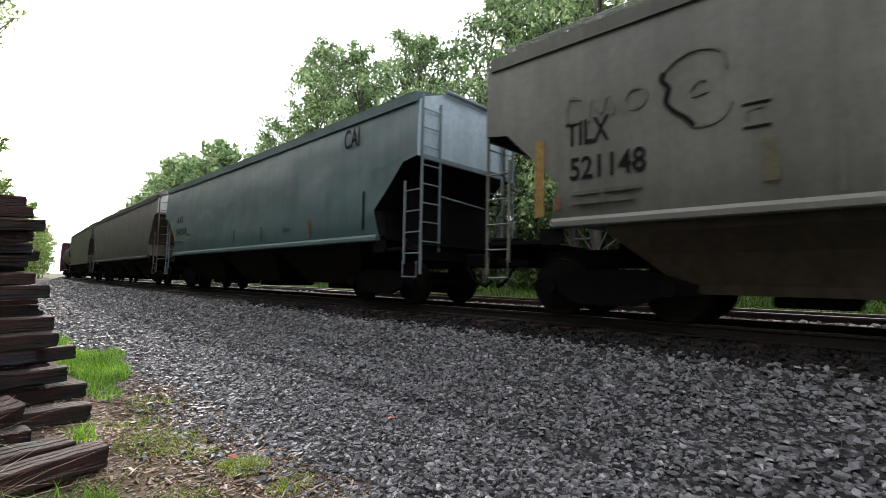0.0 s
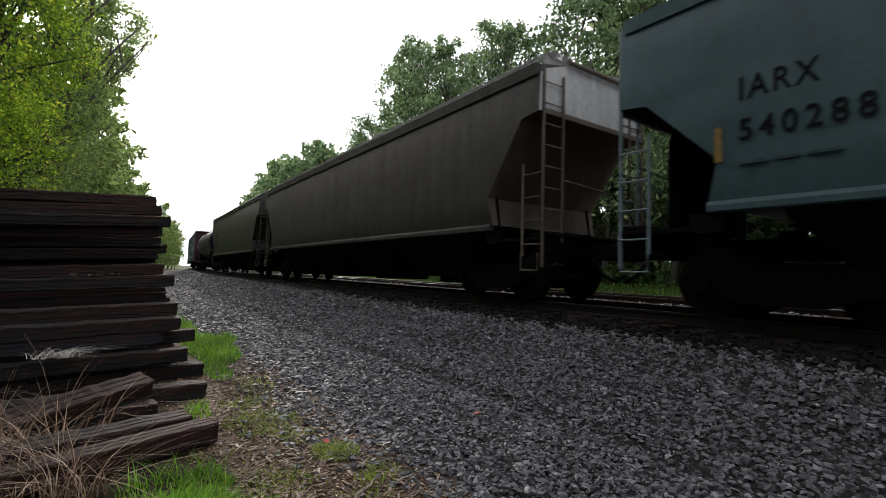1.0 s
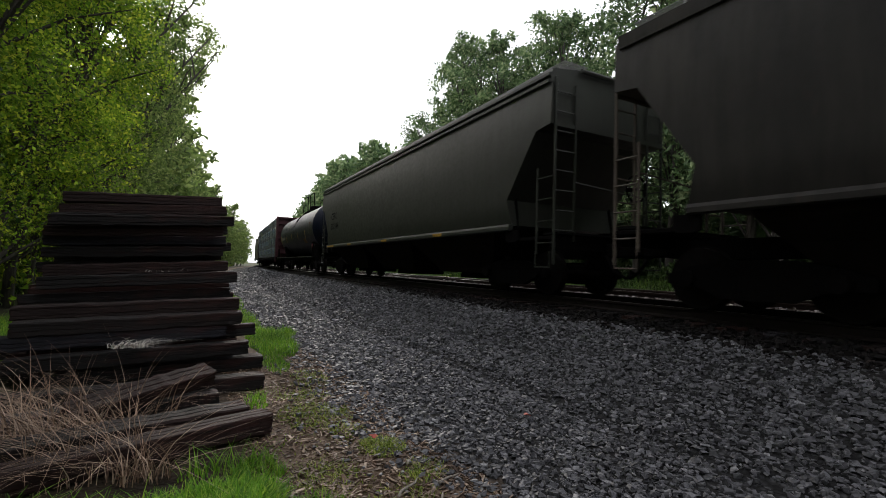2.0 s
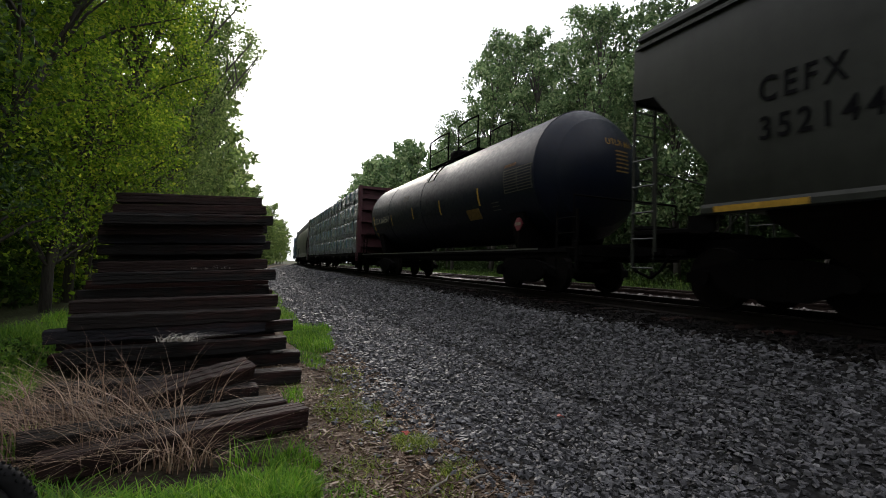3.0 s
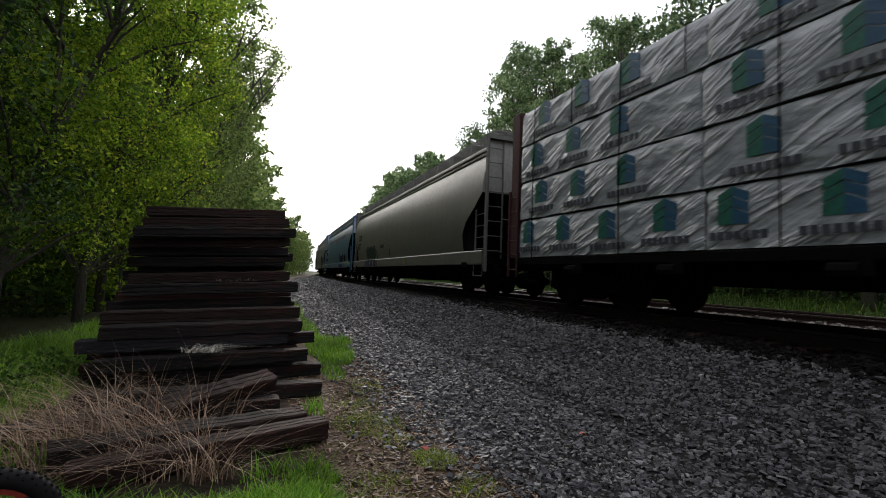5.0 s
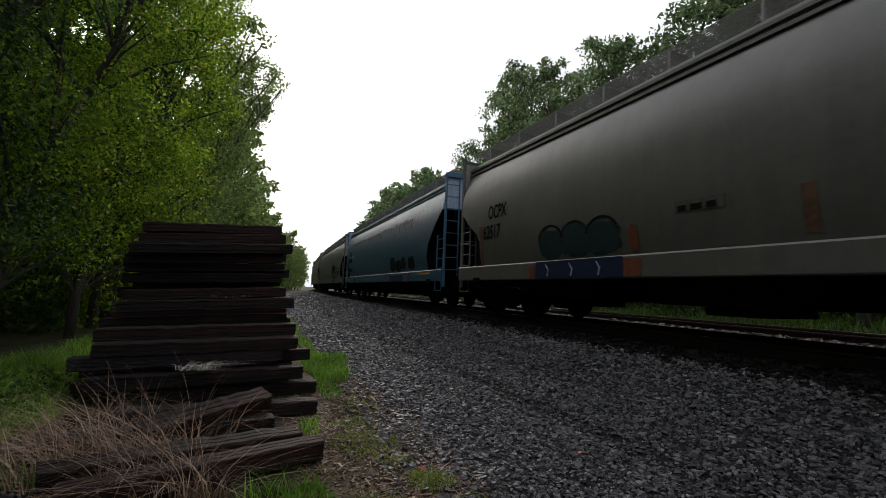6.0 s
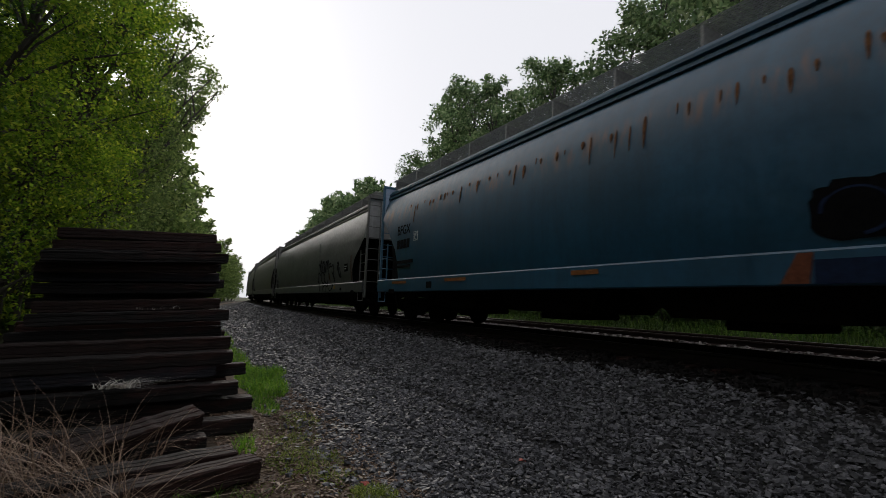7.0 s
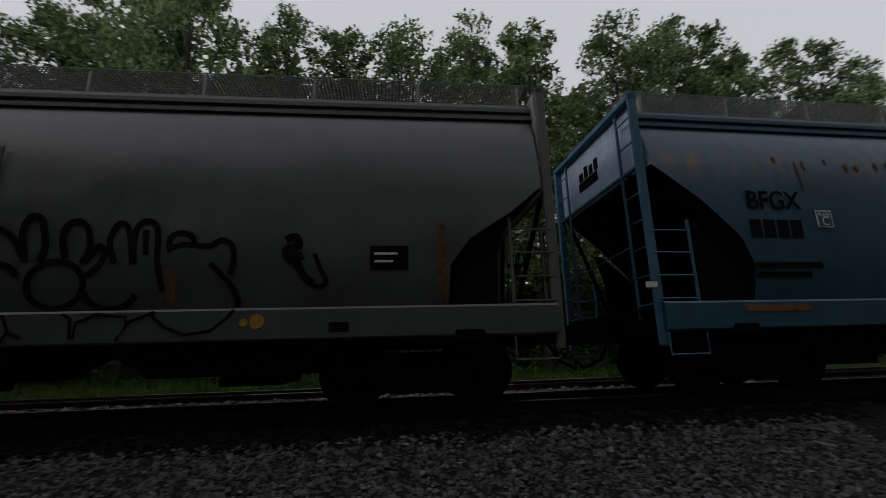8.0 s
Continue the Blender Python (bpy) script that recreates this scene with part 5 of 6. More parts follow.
    for y in (-6.53, -5.95, -5.39):
        on_tank("marking", y - 0.008, y + 0.008, 2.22, 2.77, M_FAINT, "upright rule of the faded table")
    for i in range(3):
        on_tank("marking", -5.0, -4.66, 1.88 + 0.09 * i, 1.9 + 0.09 * i, M_FAINT, "faded line of small print")
    on_tank("marking", -3.93, -3.19, 1.74, 2.02, M_OCHRE, "dull yellow painted panel")
    on_tank("marking", -5.9, -5.4, 2.83, 2.9, M_RUST, "worn brownish patch")
    on_tank("marking", -5.23, -5.11, 1.42, 1.55, M_FAINT, "small pale card")
    k = Build()
    k.loft([[(x, -5.86 + dy, 1.46 + dz) for dy, dz in ((-0.17, 0), (-0.05, 0.15), (0.05, 0.15), (0.17, 0), (0.05, -0.15), (-0.05, -0.15))] for x in (-1.34, -1.37)])
    placard = part("placard", k, M_PLACARD, car, "red and white diamond placard")
    k = Build()
    k.box(-1.376, -1.37, -5.97, -5.75, 1.43, 1.5)
    part("white_band", k, M_TANKLETTER, placard)
    k = Build()
    k.box(-1.36, -1.2, -5.88, -5.84, 0.84, 1.46)
    part("placard_bracket", k, M_IRON, car)
    # bright strips put in for the lit line along the walkways
    for sx in (-1, 1):
        k = Build()
        k.box(sx * 1.58 - 0.006, sx * 1.58 + 0.006, -half + 0.9, half, 0.83, 0.866)
        part("walkway_edge", k, M_BARE, car, "bright strip for the light along the side walkway's edge")
    for i in range(6):
        k = Build()
        z = 2.6 + 0.09 * i
        k.loft([[(x, head_y(x, z + d) + e, z + d) for e, d in ((-0.01, 0), (-0.01, 0.03), (0.02, 0.03), (0.02, 0))] for x in (0.1, 0.3, 0.5)])
        part("lettering_bar", k, M_OCHRE, car)
    mark = lettering("UTLX 666", 0.2, M_YELLOW, car, (-0.15, 0, 3.2), wide=1.0, turn=(90, 0, 0), label="small yellow lettering on the tank head")
    for v in mark.data.vertices:
        v.co.y = head_y(v.co.x, v.co.z) - 0.01
    lettering("UTLX 666561", 0.36, M_TANKLETTER, car, (-1.535, 6.06, 2.2), wide=1.1, label="faded pale lettering")
    TRAIN.append((car, front, rear))


def wrapped_lumber():
    m, n, l, p = nodes_of("plastic_lumber_wrap")
    crease = noise_node(n, l, coords(n, l, (1, 0.9, 2.2)), 2.6, 6, 0.55)
    fold = n.new("ShaderNodeTexWave")
    fold.inputs["Scale"].default_value, fold.inputs["Distortion"].default_value, fold.inputs["Detail"].default_value = 1.1, 9.0, 3.0
    l.new(coords(n, l, (1, 0.7, 1.3)), fold.inputs["Vector"])
    turned, tilt = n.new("ShaderNodeMapping"), n.new("ShaderNodeMapping")
    turned.inputs["Rotation"].default_value, tilt.inputs["Scale"].default_value = (radians(28), 0, 0), (1, 0.35, 2.6)
    tc = n.new("ShaderNodeTexCoord")
    l.new(tc.outputs["Object"], turned.inputs["Vector"])
    l.new(turned.outputs[0], tilt.inputs["Vector"])
    pull = noise_node(n, l, tilt.outputs[0], 1.0, 4, 0.55)
    pull = ramp(n, l, pull, [(0.3, grey(0)), (0.44, grey(0.35)), (0.5, grey(1)), (0.56, grey(0.3)), (0.75, grey(0.1))])
    c = ramp(n, l, crease, [(0.3, (0.16, 0.175, 0.195)), (0.7, (0.31, 0.33, 0.35))])
    l.new(c, p.inputs["Base Color"])
    p.inputs["Roughness"].default_value = 0.22
    bump(n, l, p, blend(n, l, ramp(n, l, noise_node(n, l, coords(n, l), 0.9, 2), [(0.4, grey(0.25)), (0.6, grey(0.75))]), blend(n, l, 0.6, fold.outputs["Fac"], crease), pull), 0.9, 0.07)
    return m


def build_lumber_car():
    front, rear = 79.55, 103.06
    half = (rear - front) / 2
    car = thing("lumber_flat_car", on_track((front + rear) / 2), "maroon bulkhead flat car for lumber", "flat car", "cars of the freight train")
    wrap = wrapped_lumber()
    teal, blue = plain("printed_teal", (0.01, 0.085, 0.06), 0.4), plain("printed_blue", (0.012, 0.06, 0.12), 0.4)
    print_grey = plain("printed_dark_grey", (0.03, 0.034, 0.046), 0.45)
    d = Build()
    d.box(-1.55, 1.55, -half, half, 0.78, 0.95, 0.02)
    d.box(-0.25, 0.25, -half, half, 0.45, 0.78)
    part("deck", d, M_IRON, car)
    for i in range(9):
        k = Build()
        y = -half + 2.6 + (2 * half - 5.2) * i / 8
        k.box(-1.57, -1.5, y - 0.1, y + 0.1, 0.62, 0.84)
        k.tube([(-1.56, y, 0.68), (-1.56, y + 0.3, 0.68)], 0.09, 8)
        part("strap_winch", k, M_IRON, car)
    for sg in (-1, 1):
        b = Build()
        yi, yo = sorted((sg * (half - 0.42), sg * (half - 0.1)))
        face = sg * (half - 0.4)
        b.box(-1.55, 1.55, min(face, face - sg * 0.04), max(face, face - sg * 0.04), 0.954, 4.5)
        head = part("bulkhead", b, M_MAROON, car, "maroon ribbed end bulkhead")
        for x in (-1.49, -0.02, 1.49):
            b = Build()
            b.box(x - 0.09, x + 0.09, yi, yo, 0.954, 4.5, 0.01)
            part("post", b, M_MAROON, head)
        for z in (1.35, 2.0, 2.65, 3.3, 3.9, 4.42):
            b = Build()
            b.box(-1.4, 1.4, min(face, face + sg * 0.24), max(face, face + sg * 0.24), z - 0.07, z + 0.07)
            part("rib", b, M_MAROON, head)
        coupler(car, sg * half, sg)
        bogie(car, sg * (half - 2.3))
        ladder(car, -1.58, -1.58, sg * (half - 0.05), sg * (half - 0.42), 0.5, 2.6, 6, M_MAROON, True, True)
    # four tiers of wrapped packages; for each: bottom, top, ends of the packages, first print's distance from the package's rear end
    tiers = [(0.965, 1.82, (-11.27, -8.1, -3.72, 1.36, 6.4, 11.27), 0.42), (1.86, 2.72, (-11.27, -7.9, -3.68, 2.14, 6.45, 11.27), 0.88),
             (2.76, 3.61, (-11.27, -6.9, -2.4, 2.1, 6.46, 11.27), 0.7), (3.65, 4.42, (-11.27, -6.85, -2.48, 2.13, 6.36, 11.27), 0.95)]
    rng = random.Random(4)
    bar = Build()
    bar.box(-0.004, 0.012, -0.04, 0.04, -0.055, 0.055)
    bar_mesh = bar.mesh("printed_bar", print_grey)
    chevrons = []
    for mat, m in ((teal, 1), (blue, -1)):
        for lvl in range(3):
            g = Build()
            wd, zz = 0.21, -0.25 + 0.145 * lvl
            g.loft([[(dx, a, c) for a, c in ((0, zz + 0.1 if lvl else zz), (m * wd, zz), (m * wd, zz + 0.122), (0, zz + 0.225))] for dx in (-0.004, 0.012)])
            chevrons.append(g.mesh("printed_mark", mat))
    for ti, (z0, z1, cuts, first) in enumerate(tiers):
        for y0, y1 in zip(cuts, cuts[1:]):
            b = Build()
            out = -1.6 + rng.uniform(0, 0.03)
            seed = rng.uniform(0, 50)
            ny, nz = max(20, int((y1 - y0) * 11)), 12

            def sheet(y, z):
                """The wrap's face: taut, with slanting pulls and sags between the straps."""
                pull = abs(noise.noise(Vector(((y + 1.7 * z) * 1.5, (z - 0.3 * y) * 0.5, seed))))
                pull2 = abs(noise.noise(Vector(((y - 1.1 * z) * 2.6, z * 0.7, seed + 9))))
                calm = 0.35 + 0.65 * max(0, min(1, 0.5 + 1.6 * noise.noise(Vector((y * 0.5, z, seed + 20)))))
                return out + calm * (0.055 * pull + 0.035 * pull2) + 0.012 * noise.noise(Vector((y * 1.3, z * 2, seed)))

            for a in range(nz + 1):
                for q in range(ny + 1):
                    y, z = y0 + 0.008 + (y1 - y0 - 0.016) * q / ny, z0 + (z1 - z0) * a / nz
                    edge = (0.045 if a in (0, nz) else 0.012 if a in (1, nz - 1) else 0) + (0.03 if q in (0, ny) else 0)
                    hang = 0.03 * noise.noise(Vector((y * 1.7, 7, seed))) - 0.012 if a == 0 and ti else 0
                    b.v.append((sheet(y, z) + edge * (0.4 if a == 0 else 1), y, z + hang))
            w = ny + 1
            b.f += [(a * w + q, a * w + q + 1, (a + 1) * w + q + 1, (a + 1) * w + q) for a in range(nz) for q in range(ny)]
            o = len(b.v)
            top = [nz * w + q for q in range(w)]
            bot = list(range(w))
            for q in top + bot:
                b.v.append((-0.06, b.v[q][1], b.v[q][2]))
            for q in range(ny):
                b.f.append((top[q], top[q + 1], o + q + 1, o + q))
                b.f.append((bot[q], o + w + q, o + w + q + 1, bot[q + 1]))
                b.f.append((o + q, o + q + 1, o + w + q + 1, o + w + q))
            b.f.append(tuple([a * w for a in range(nz + 1)] + [o, o + w]))
            b.f.append(tuple([a * w + ny for a in range(nz + 1)] + [o + ny, o + w + ny]))
            me = b.mesh("lumber_package", wrap, True)
            me.set_sharp_from_angle(angle=radians(50))
            pk = part("lumber_package", me, None, car, "lumber package in creased grey-white plastic wrap")
            y = y1 - first
            while y > y0 + 0.35:
                zc = z0 + 0.56 + rng.uniform(-0.03, 0.03)
                x_print = min(sheet(y + dy, zc + dz) for dy in (-0.2, -0.1, 0, 0.1, 0.2) for dz in (-0.22, -0.1, 0.05, 0.2))
                for me in chevrons:
                    part("printed_mark", me, None, pk).location = (x_print, y, zc)
                for k in range(8):
                    ya = y - 0.4 + 0.115 * k
                    if y0 + 0.06 < ya < y1 - 0.06:
                        part("printed_bar", bar_mesh, None, pk).location = (sheet(ya, zc - 0.4) - 0.006, ya, zc - 0.4)
                y -= 1.26
    # tie-down cables over the load
    for i in range(17):
        y = -half + 1.15 + 1.33 * i
        k = Build()
        k.tube([(-1.6, y, 0.85 if i % 2 == 0 else 3.64), (-1.615, y, 2.2 if i % 2 == 0 else 4.0), (-1.6, y, 4.4), (-1.5, y, 4.45), (1.5, y, 4.45)], 0.011, 5)
        part("tie_down_cable", k, M_IRON, car)
    TRAIN.append((car, front, rear))


build_hoppers()
build_tank_car()
build_lumber_car()


# ---- the stack of old sleepers ----
def timber(seed, length=2.59, wide=0.235, high=0.178, n=18):
    """One worn sleeper along x: chamfered, slightly warped, with chipped ends and checks."""
    rng = random.Random(seed)
    b = Build()
    deep = [rng.uniform(0.004, 0.02) for _ in range(3)]
    lie = [rng.uniform(-0.5, -0.1), rng.uniform(0.15, 0.55)]
    rings = []
    for i in range(n + 1):
        x = length * (i / n - 0.5)
        cut = 0.006 + 0.018 * rng.random() ** 2
        dy, dz = 0.006 * rng.uniform(-1, 1), 0.005 * rng.uniform(-1, 1)
        w, h = wide / 2 * (1 + 0.03 * rng.uniform(-1, 1)), high / 2 * (1 + 0.04 * rng.uniform(-1, 1))
        ring = [(-w + cut, -h), (w - cut, -h), (w, -h + cut), (w, h - cut), (w - cut, h), (0.45 * w, h - 0.003), (0.38 * w, h - 0.02 * rng.random()), (0.3 * w, h - 0.003), (-0.2 * w, h), (-0.28 * w, h - 0.026 * rng.random()), (-0.36 * w, h), (-w + cut, h), (-w, h - cut)]
        for k, q in ((0, lie[1]), (1, lie[0])):
            q += 0.05 * math.sin(3 * i * (k + 1) / n) + 0.03 * rng.uniform(-1, 1)
            ring += [(-w + 0.004 * rng.random(), (q + 0.06) * h), (-w + deep[k] * rng.uniform(0.3, 1.3), q * h), (-w + 0.004 * rng.random(), (q - 0.06) * h)]
        ring.append((-w, -h + cut))
        if i in (0, n):
            ring = [(y * 0.97, z * 0.95) for y, z in ring]
            x += rng.uniform(-0.012, 0.012)
        rings.append([(x + (0.012 * rng.uniform(-1, 1) if i in (0, n) else 0), y + dy, z + dz) for y, z in ring])
    b.loft(rings)
    return b.mesh("sleeper", M_TIE)


TIMBERS = [timber(i) for i in range(7)]
# distance ahead, right end, top, turn in degrees
STACK = [(10.3, 0.68, 2.86, 1), (10.25, 0.71, 2.68, -1), (9.1, 0.77, 2.39, 0.5), (9.3, 0.64, 2.21, -1.5), (9.6, 0.66, 2.05, 1), (9.5, 0.63, 1.84, -0.5), (9.14, 0.71, 1.58, 1),
         (8.23, 0.82, 1.41, 0.7), (8.4, 0.68, 1.14, 1.0), (7.6, 0.76, 1.03, -0.6), (7.3, 0.80, 0.85, 0.8), (7.6, 0.98, 0.63, 1.5), (7.06, 0.84, 0.46, -0.5), (7.16, 1.07, 0.22, 0)]


def lay(x, y, z, rz=0.0, rx=0.0, ry=0.0, k=1.0, kind=0):
    ob = new("sleeper", TIMBERS[kind % len(TIMBERS)])
    ob.matrix_world = pose(x, y, z, rx, ry, rz)
    ob.scale = (k, 1, 1)
    return tagged(ob, "weathered creosoted wooden sleeper in a stacked heap", "railway sleeper", "sleepers of the stack")


def build_stack():
    rng = random.Random(3)
    for i, (y, xr, top, turn) in enumerate(STACK):
        # the heap has sunk on its far side from the way, the upper rows most
        tilt = 3.6 - 0.15 * i + (i * 29 % 5 - 2) * 0.2
        lay(xr - 1.295, y + 0.12, top - 0.089 - 1.295 * math.sin(radians(tilt)), turn * 1.6, (i * 37 % 7 - 3) * 1.2, -tilt, 0.97 + 0.01 * (i * 5 % 7), kind=i)
    # the rows behind and below that carry them
    for y, top in ((10.6, 2.5), (10.35, 2.32), (10.6, 2.14), (10.1, 2.5), (9.9, 1.96), (10.2, 1.78), (9.75, 1.6), (9.4, 1.4), (8.7, 1.22), (8.9, 1.04), (9.6, 1.22), (9.6, 1.04), (8.5, 0.86), (8.1, 0.86), (7.9, 0.68),
                   (8.3, 0.66), (9.0, 0.86), (9.3, 0.68), (8.9, 0.48), (8.0, 0.46), (7.6, 0.42), (7.4, 0.3), (8.3, 0.28), (9.2, 0.28), (10.0, 1.4), (10.3, 1.22), (10.1, 0.86), (10.2, 0.5), (7.35, 0.66), (7.8, 0.24)):
        lay(-0.62 + rng.uniform(-0.2, 0.12), y + 0.1, top - 0.1 - 0.035 * top, rng.uniform(-1.5, 1.5), 0, -1.0 - 0.9 * top, kind=rng.randrange(7))
    # the lowest one, then the fallen ones in front
    lay(-0.37, 6.22, 0.09, 1.0, 0, 0, 1.0, 6)
    lay(-0.18, 4.33, 0.1, 16.5, 0, -0.5, 0.74, 2)
    lay(-0.36, 4.64, 0.13, 17, 6, 0.8, 0.76, 4)
    lay(-0.26, 5.5, 0.25, 33, 20, -5, 0.52, 5)
    lay(-0.05, 5.55, 0.09, 6, 0, 0, 0.34, 1)
    lay(-1.6, 5.2, 0.09, 20, 0, 0, 0.8, 3)


build_stack()


# ---- crushed stone, grass, stalks, chips ----
def stones(seed, count_of, spots, material, label):
    """Angular broken stones: squashed, skewed blocks, half sunk in the bed."""
    rng = np.random.default_rng(seed)
    shard = np.array([(-1, -1, -1), (1, -1, -1), (1, 1, -1), (-1, 1, -1), (-0.8, -0.75, 1), (0.75, -0.8, 1), (0.8, 0.7, 1), (-0.7, 0.8, 1)], float) * 0.72
    faces = np.array([(0, 1, 5), (0, 5, 4), (1, 2, 6), (1, 6, 5), (2, 3, 7), (2, 7, 6), (3, 0, 4), (3, 4, 7), (4, 5, 6), (4, 6, 7)])
    vs, fs, o = [], [], 0
    for (x0, x1, s0, s1), per_m2, size in spots:
        n = int((x1 - x0) * (s1 - s0) * per_m2)
        xs, ss = x0 + (x1 - x0) * rng.random(n), s0 + (s1 - s0) * rng.random(n)
        keep = [count_of(x, s, u) for x, s, u in zip(xs, ss, rng.random(n))]
        xs, ss = xs[keep], ss[keep]
        n = len(xs)
        pos = np.array([tuple(along(s, x, height_at(x, s))) for x, s in zip(xs, ss)]).reshape(-1, 3)
        v = shard[None] * (0.6 + 0.55 * rng.random((n, 8, 3))) + 0.17 * rng.normal(size=(n, 8, 3))
        sz = size * (0.5 + 0.85 * rng.random((n, 1, 1)) ** 1.4)
        v *= sz * np.stack([1.0 + 0.4 * rng.random(n), 0.6 + 0.4 * rng.random(n), 0.4 + 0.35 * rng.random(n)], 1)[:, None]
        a, t = rng.random(n) * 6.283, rng.normal(size=n) * 0.5
        ca, sa, ct, st = np.cos(a), np.sin(a), np.cos(t), np.sin(t)
        rot = np.stack([np.stack([ca, -sa * ct, sa * st], 1), np.stack([sa, ca * ct, -ca * st], 1), np.stack([0 * a, st, ct], 1)], 1)
        v = np.einsum("nij,nkj->nki", rot, v) + pos[:, None]
        v[:, :, 2] += (sz[:, 0] * (0.0 + 0.55 * rng.random((n, 1))))
        vs.append(v.reshape(-1, 3))
        fs.append((faces[None] + 8 * np.arange(n)[:, None, None]).reshape(-1, 3) + o)
        o += 8 * n
    ob = new("crushed_stone", big_mesh("crushed_stone", np.concatenate(vs), np.concatenate(fs), material))
    return tagged(ob, label, "gravel", kind="stuff")


def in_bed(x, s, u):
    edge = 1.88 + 0.35 * noise.noise(Vector((x * 0.8, s * 0.55, 1.0))) + 0.2 * noise.noise(Vector((x * 3, s * 3, 5.0)))
    if x < edge - 0.5:
        return u < 0.06
    if x < edge:
        return u < 0.06 + 0.8 * (x - edge + 0.5) / 0.5
    return x < 5.62 or u < 1 - (x - 5.62) / 0.22


def beside_rut(x, s, u):
    return in_bed(x, s, u) and not (abs(x - 3.66 - 0.05 * math.sin(s * 0.3)) < 0.17 and u > 0.5)


stones(1, beside_rut, [((1.0, 5.95, 0.8, 5.5), 760, 0.031), ((2.4, 5.95, -6, 0.8), 520, 0.037), ((1.1, 5.95, 5.5, 11), 520, 0.036), ((1.2, 5.95, 11, 24), 240, 0.048), ((1.3, 5.95, 24, 42), 90, 0.075), ((1.3, 5.9, 42, 75), 28, 0.13)], M_STONE, "broken grey gravel of the way beside the line")
stones(2, lambda x, s, u: True, [((5.6, 6.7, -6.5, 14), 230, 0.046), ((6.8, 8.2, -6.5, 14), 90, 0.05)], M_STONE_DARK, "ballast blackened by oil, brake dust and painted shade")
stones(3, lambda x, s, u: True, [((8.8, 13.2, -9, 18), 90, 0.058), ((8.8, 13.2, 18, 50), 24, 0.09)], M_STONE_PALE, "pale ballast between the two tracks")


def blades(name, seed, patches, material, label, category, droop=0.5, width=0.006, bends=3):
    """Bent tapering blades. Each patch: x, s, radius along x, radius along s, count, height, lean towards x."""
    rng = np.random.default_rng(seed)
    vs, fs, o = [], [], 0
    for x, s, rx, rs, n, high, lean in patches:
        r, a = np.sqrt(rng.random(n)), rng.random(n) * 6.283
        px, ps = x + rx * r * np.cos(a), s + rs * r * np.sin(a)
        base = np.array([tuple(along(q, w, height_at(w, q) - 0.01)) for w, q in zip(px, ps)])
        h = high * (0.45 + 0.75 * rng.random(n)) * (1.15 - 0.5 * r)
        th = rng.random(n) * 6.283
        out = np.stack([np.cos(th) + lean, np.sin(th), 0 * th], 1)
        side = np.stack([-np.sin(th), np.cos(th), 0 * th], 1) * (width * (0.6 + 0.8 * rng.random(n)))[:, None]
        bend = droop * (0.3 + rng.random(n))
        rows = []
        for i in range(bends + 1):
            t = i / bends
            c = base + out * (h * bend * t * t)[:, None]
            c[:, 2] += h * (t - 0.35 * np.minimum(bend, 1.6) * t * t)
            w = side * (1 - 0.92 * t)
            rows += [c - w, c + w]
        v = np.stack(rows, 1)
        vs.append(v.reshape(-1, 3))
        k = 2 * (bends + 1)
        q = np.array([(2 * i, 2 * i + 1, 2 * i + 3, 2 * i + 2) for i in range(bends)])
        fs.append((q[None] + k * np.arange(n)[:, None, None]).reshape(-1, 4) + o)
        o += k * n
    return tagged(new(name, big_mesh(name, np.concatenate(vs), np.concatenate(fs), material)), label, category, kind="stuff")


blades("grass", 21, [(1.5, 9.6, 0.42, 1.7, 2600, 0.26, 0), (1.95, 10.4, 0.16, 0.5, 420, 0.24, 0), (1.25, 7.6, 0.2, 0.9, 700, 0.16, 0), (1.3, 13.5, 0.4, 3.0, 1600, 0.25, 0), (1.2, 20, 0.6, 5.0, 1800, 0.35, 0),
                     (0.2, 3.35, 0.5, 0.32, 1900, 0.17, 0), (-0.35, 3.1, 0.45, 0.3, 1500, 0.18, 0), (0.55, 3.75, 0.2, 0.25, 380, 0.15, 0), (0.35, 3.9, 0.35, 0.12, 130, 0.28, 0), (0.75, 2.9, 0.3, 0.3, 500, 0.09, 0), (-0.8, 3.2, 0.5, 0.35, 1500, 0.17, 0), (-0.15, 2.75, 0.6, 0.25, 1300, 0.15, 0), (0.4, 3.15, 0.22, 0.2, 500, 0.24, 0.2), (-1.3, 3.7, 0.4, 0.35, 600, 0.2, 0),
                     (0.75, 5.5, 0.12, 0.35, 120, 0.2, 0), (-1.3, 4.6, 0.4, 0.2, 160, 0.25, 0)], M_GRASS, "fresh green grass tufts", "grass", 0.75, 0.006)
blades("grass", 22, [(-2.9, 9.8, 1.2, 2.2, 5200, 0.42, 0), (-2.6, 13.5, 1.2, 2.0, 3200, 0.4, 0), (-2.8, 6.4, 0.9, 1.3, 2600, 0.4, 0.2), (-3.6, 7.6, 1.2, 1.2, 1800, 0.5, 0), (-2.2, 4.7, 0.6, 0.7, 700, 0.35, 0.3),
                     (-2.5, 18, 1.5, 4.0, 2600, 0.4, 0), (-1.5, 26, 1.6, 8.0, 2600, 0.5, 0)], M_GRASS, "tall green grass at the edge of the wood", "grass", 0.9, 0.008)
tufts = random.Random(12)
blades("grass", 29, [(tufts.uniform(-1.0, 0.6), tufts.uniform(2.75, 3.6), 0.07, 0.07, 34, tufts.uniform(0.16, 0.27), 0) for _ in range(44)], M_GRASS, "tufts of broad fresh green grass", "grass", 0.95, 0.0085, 4)
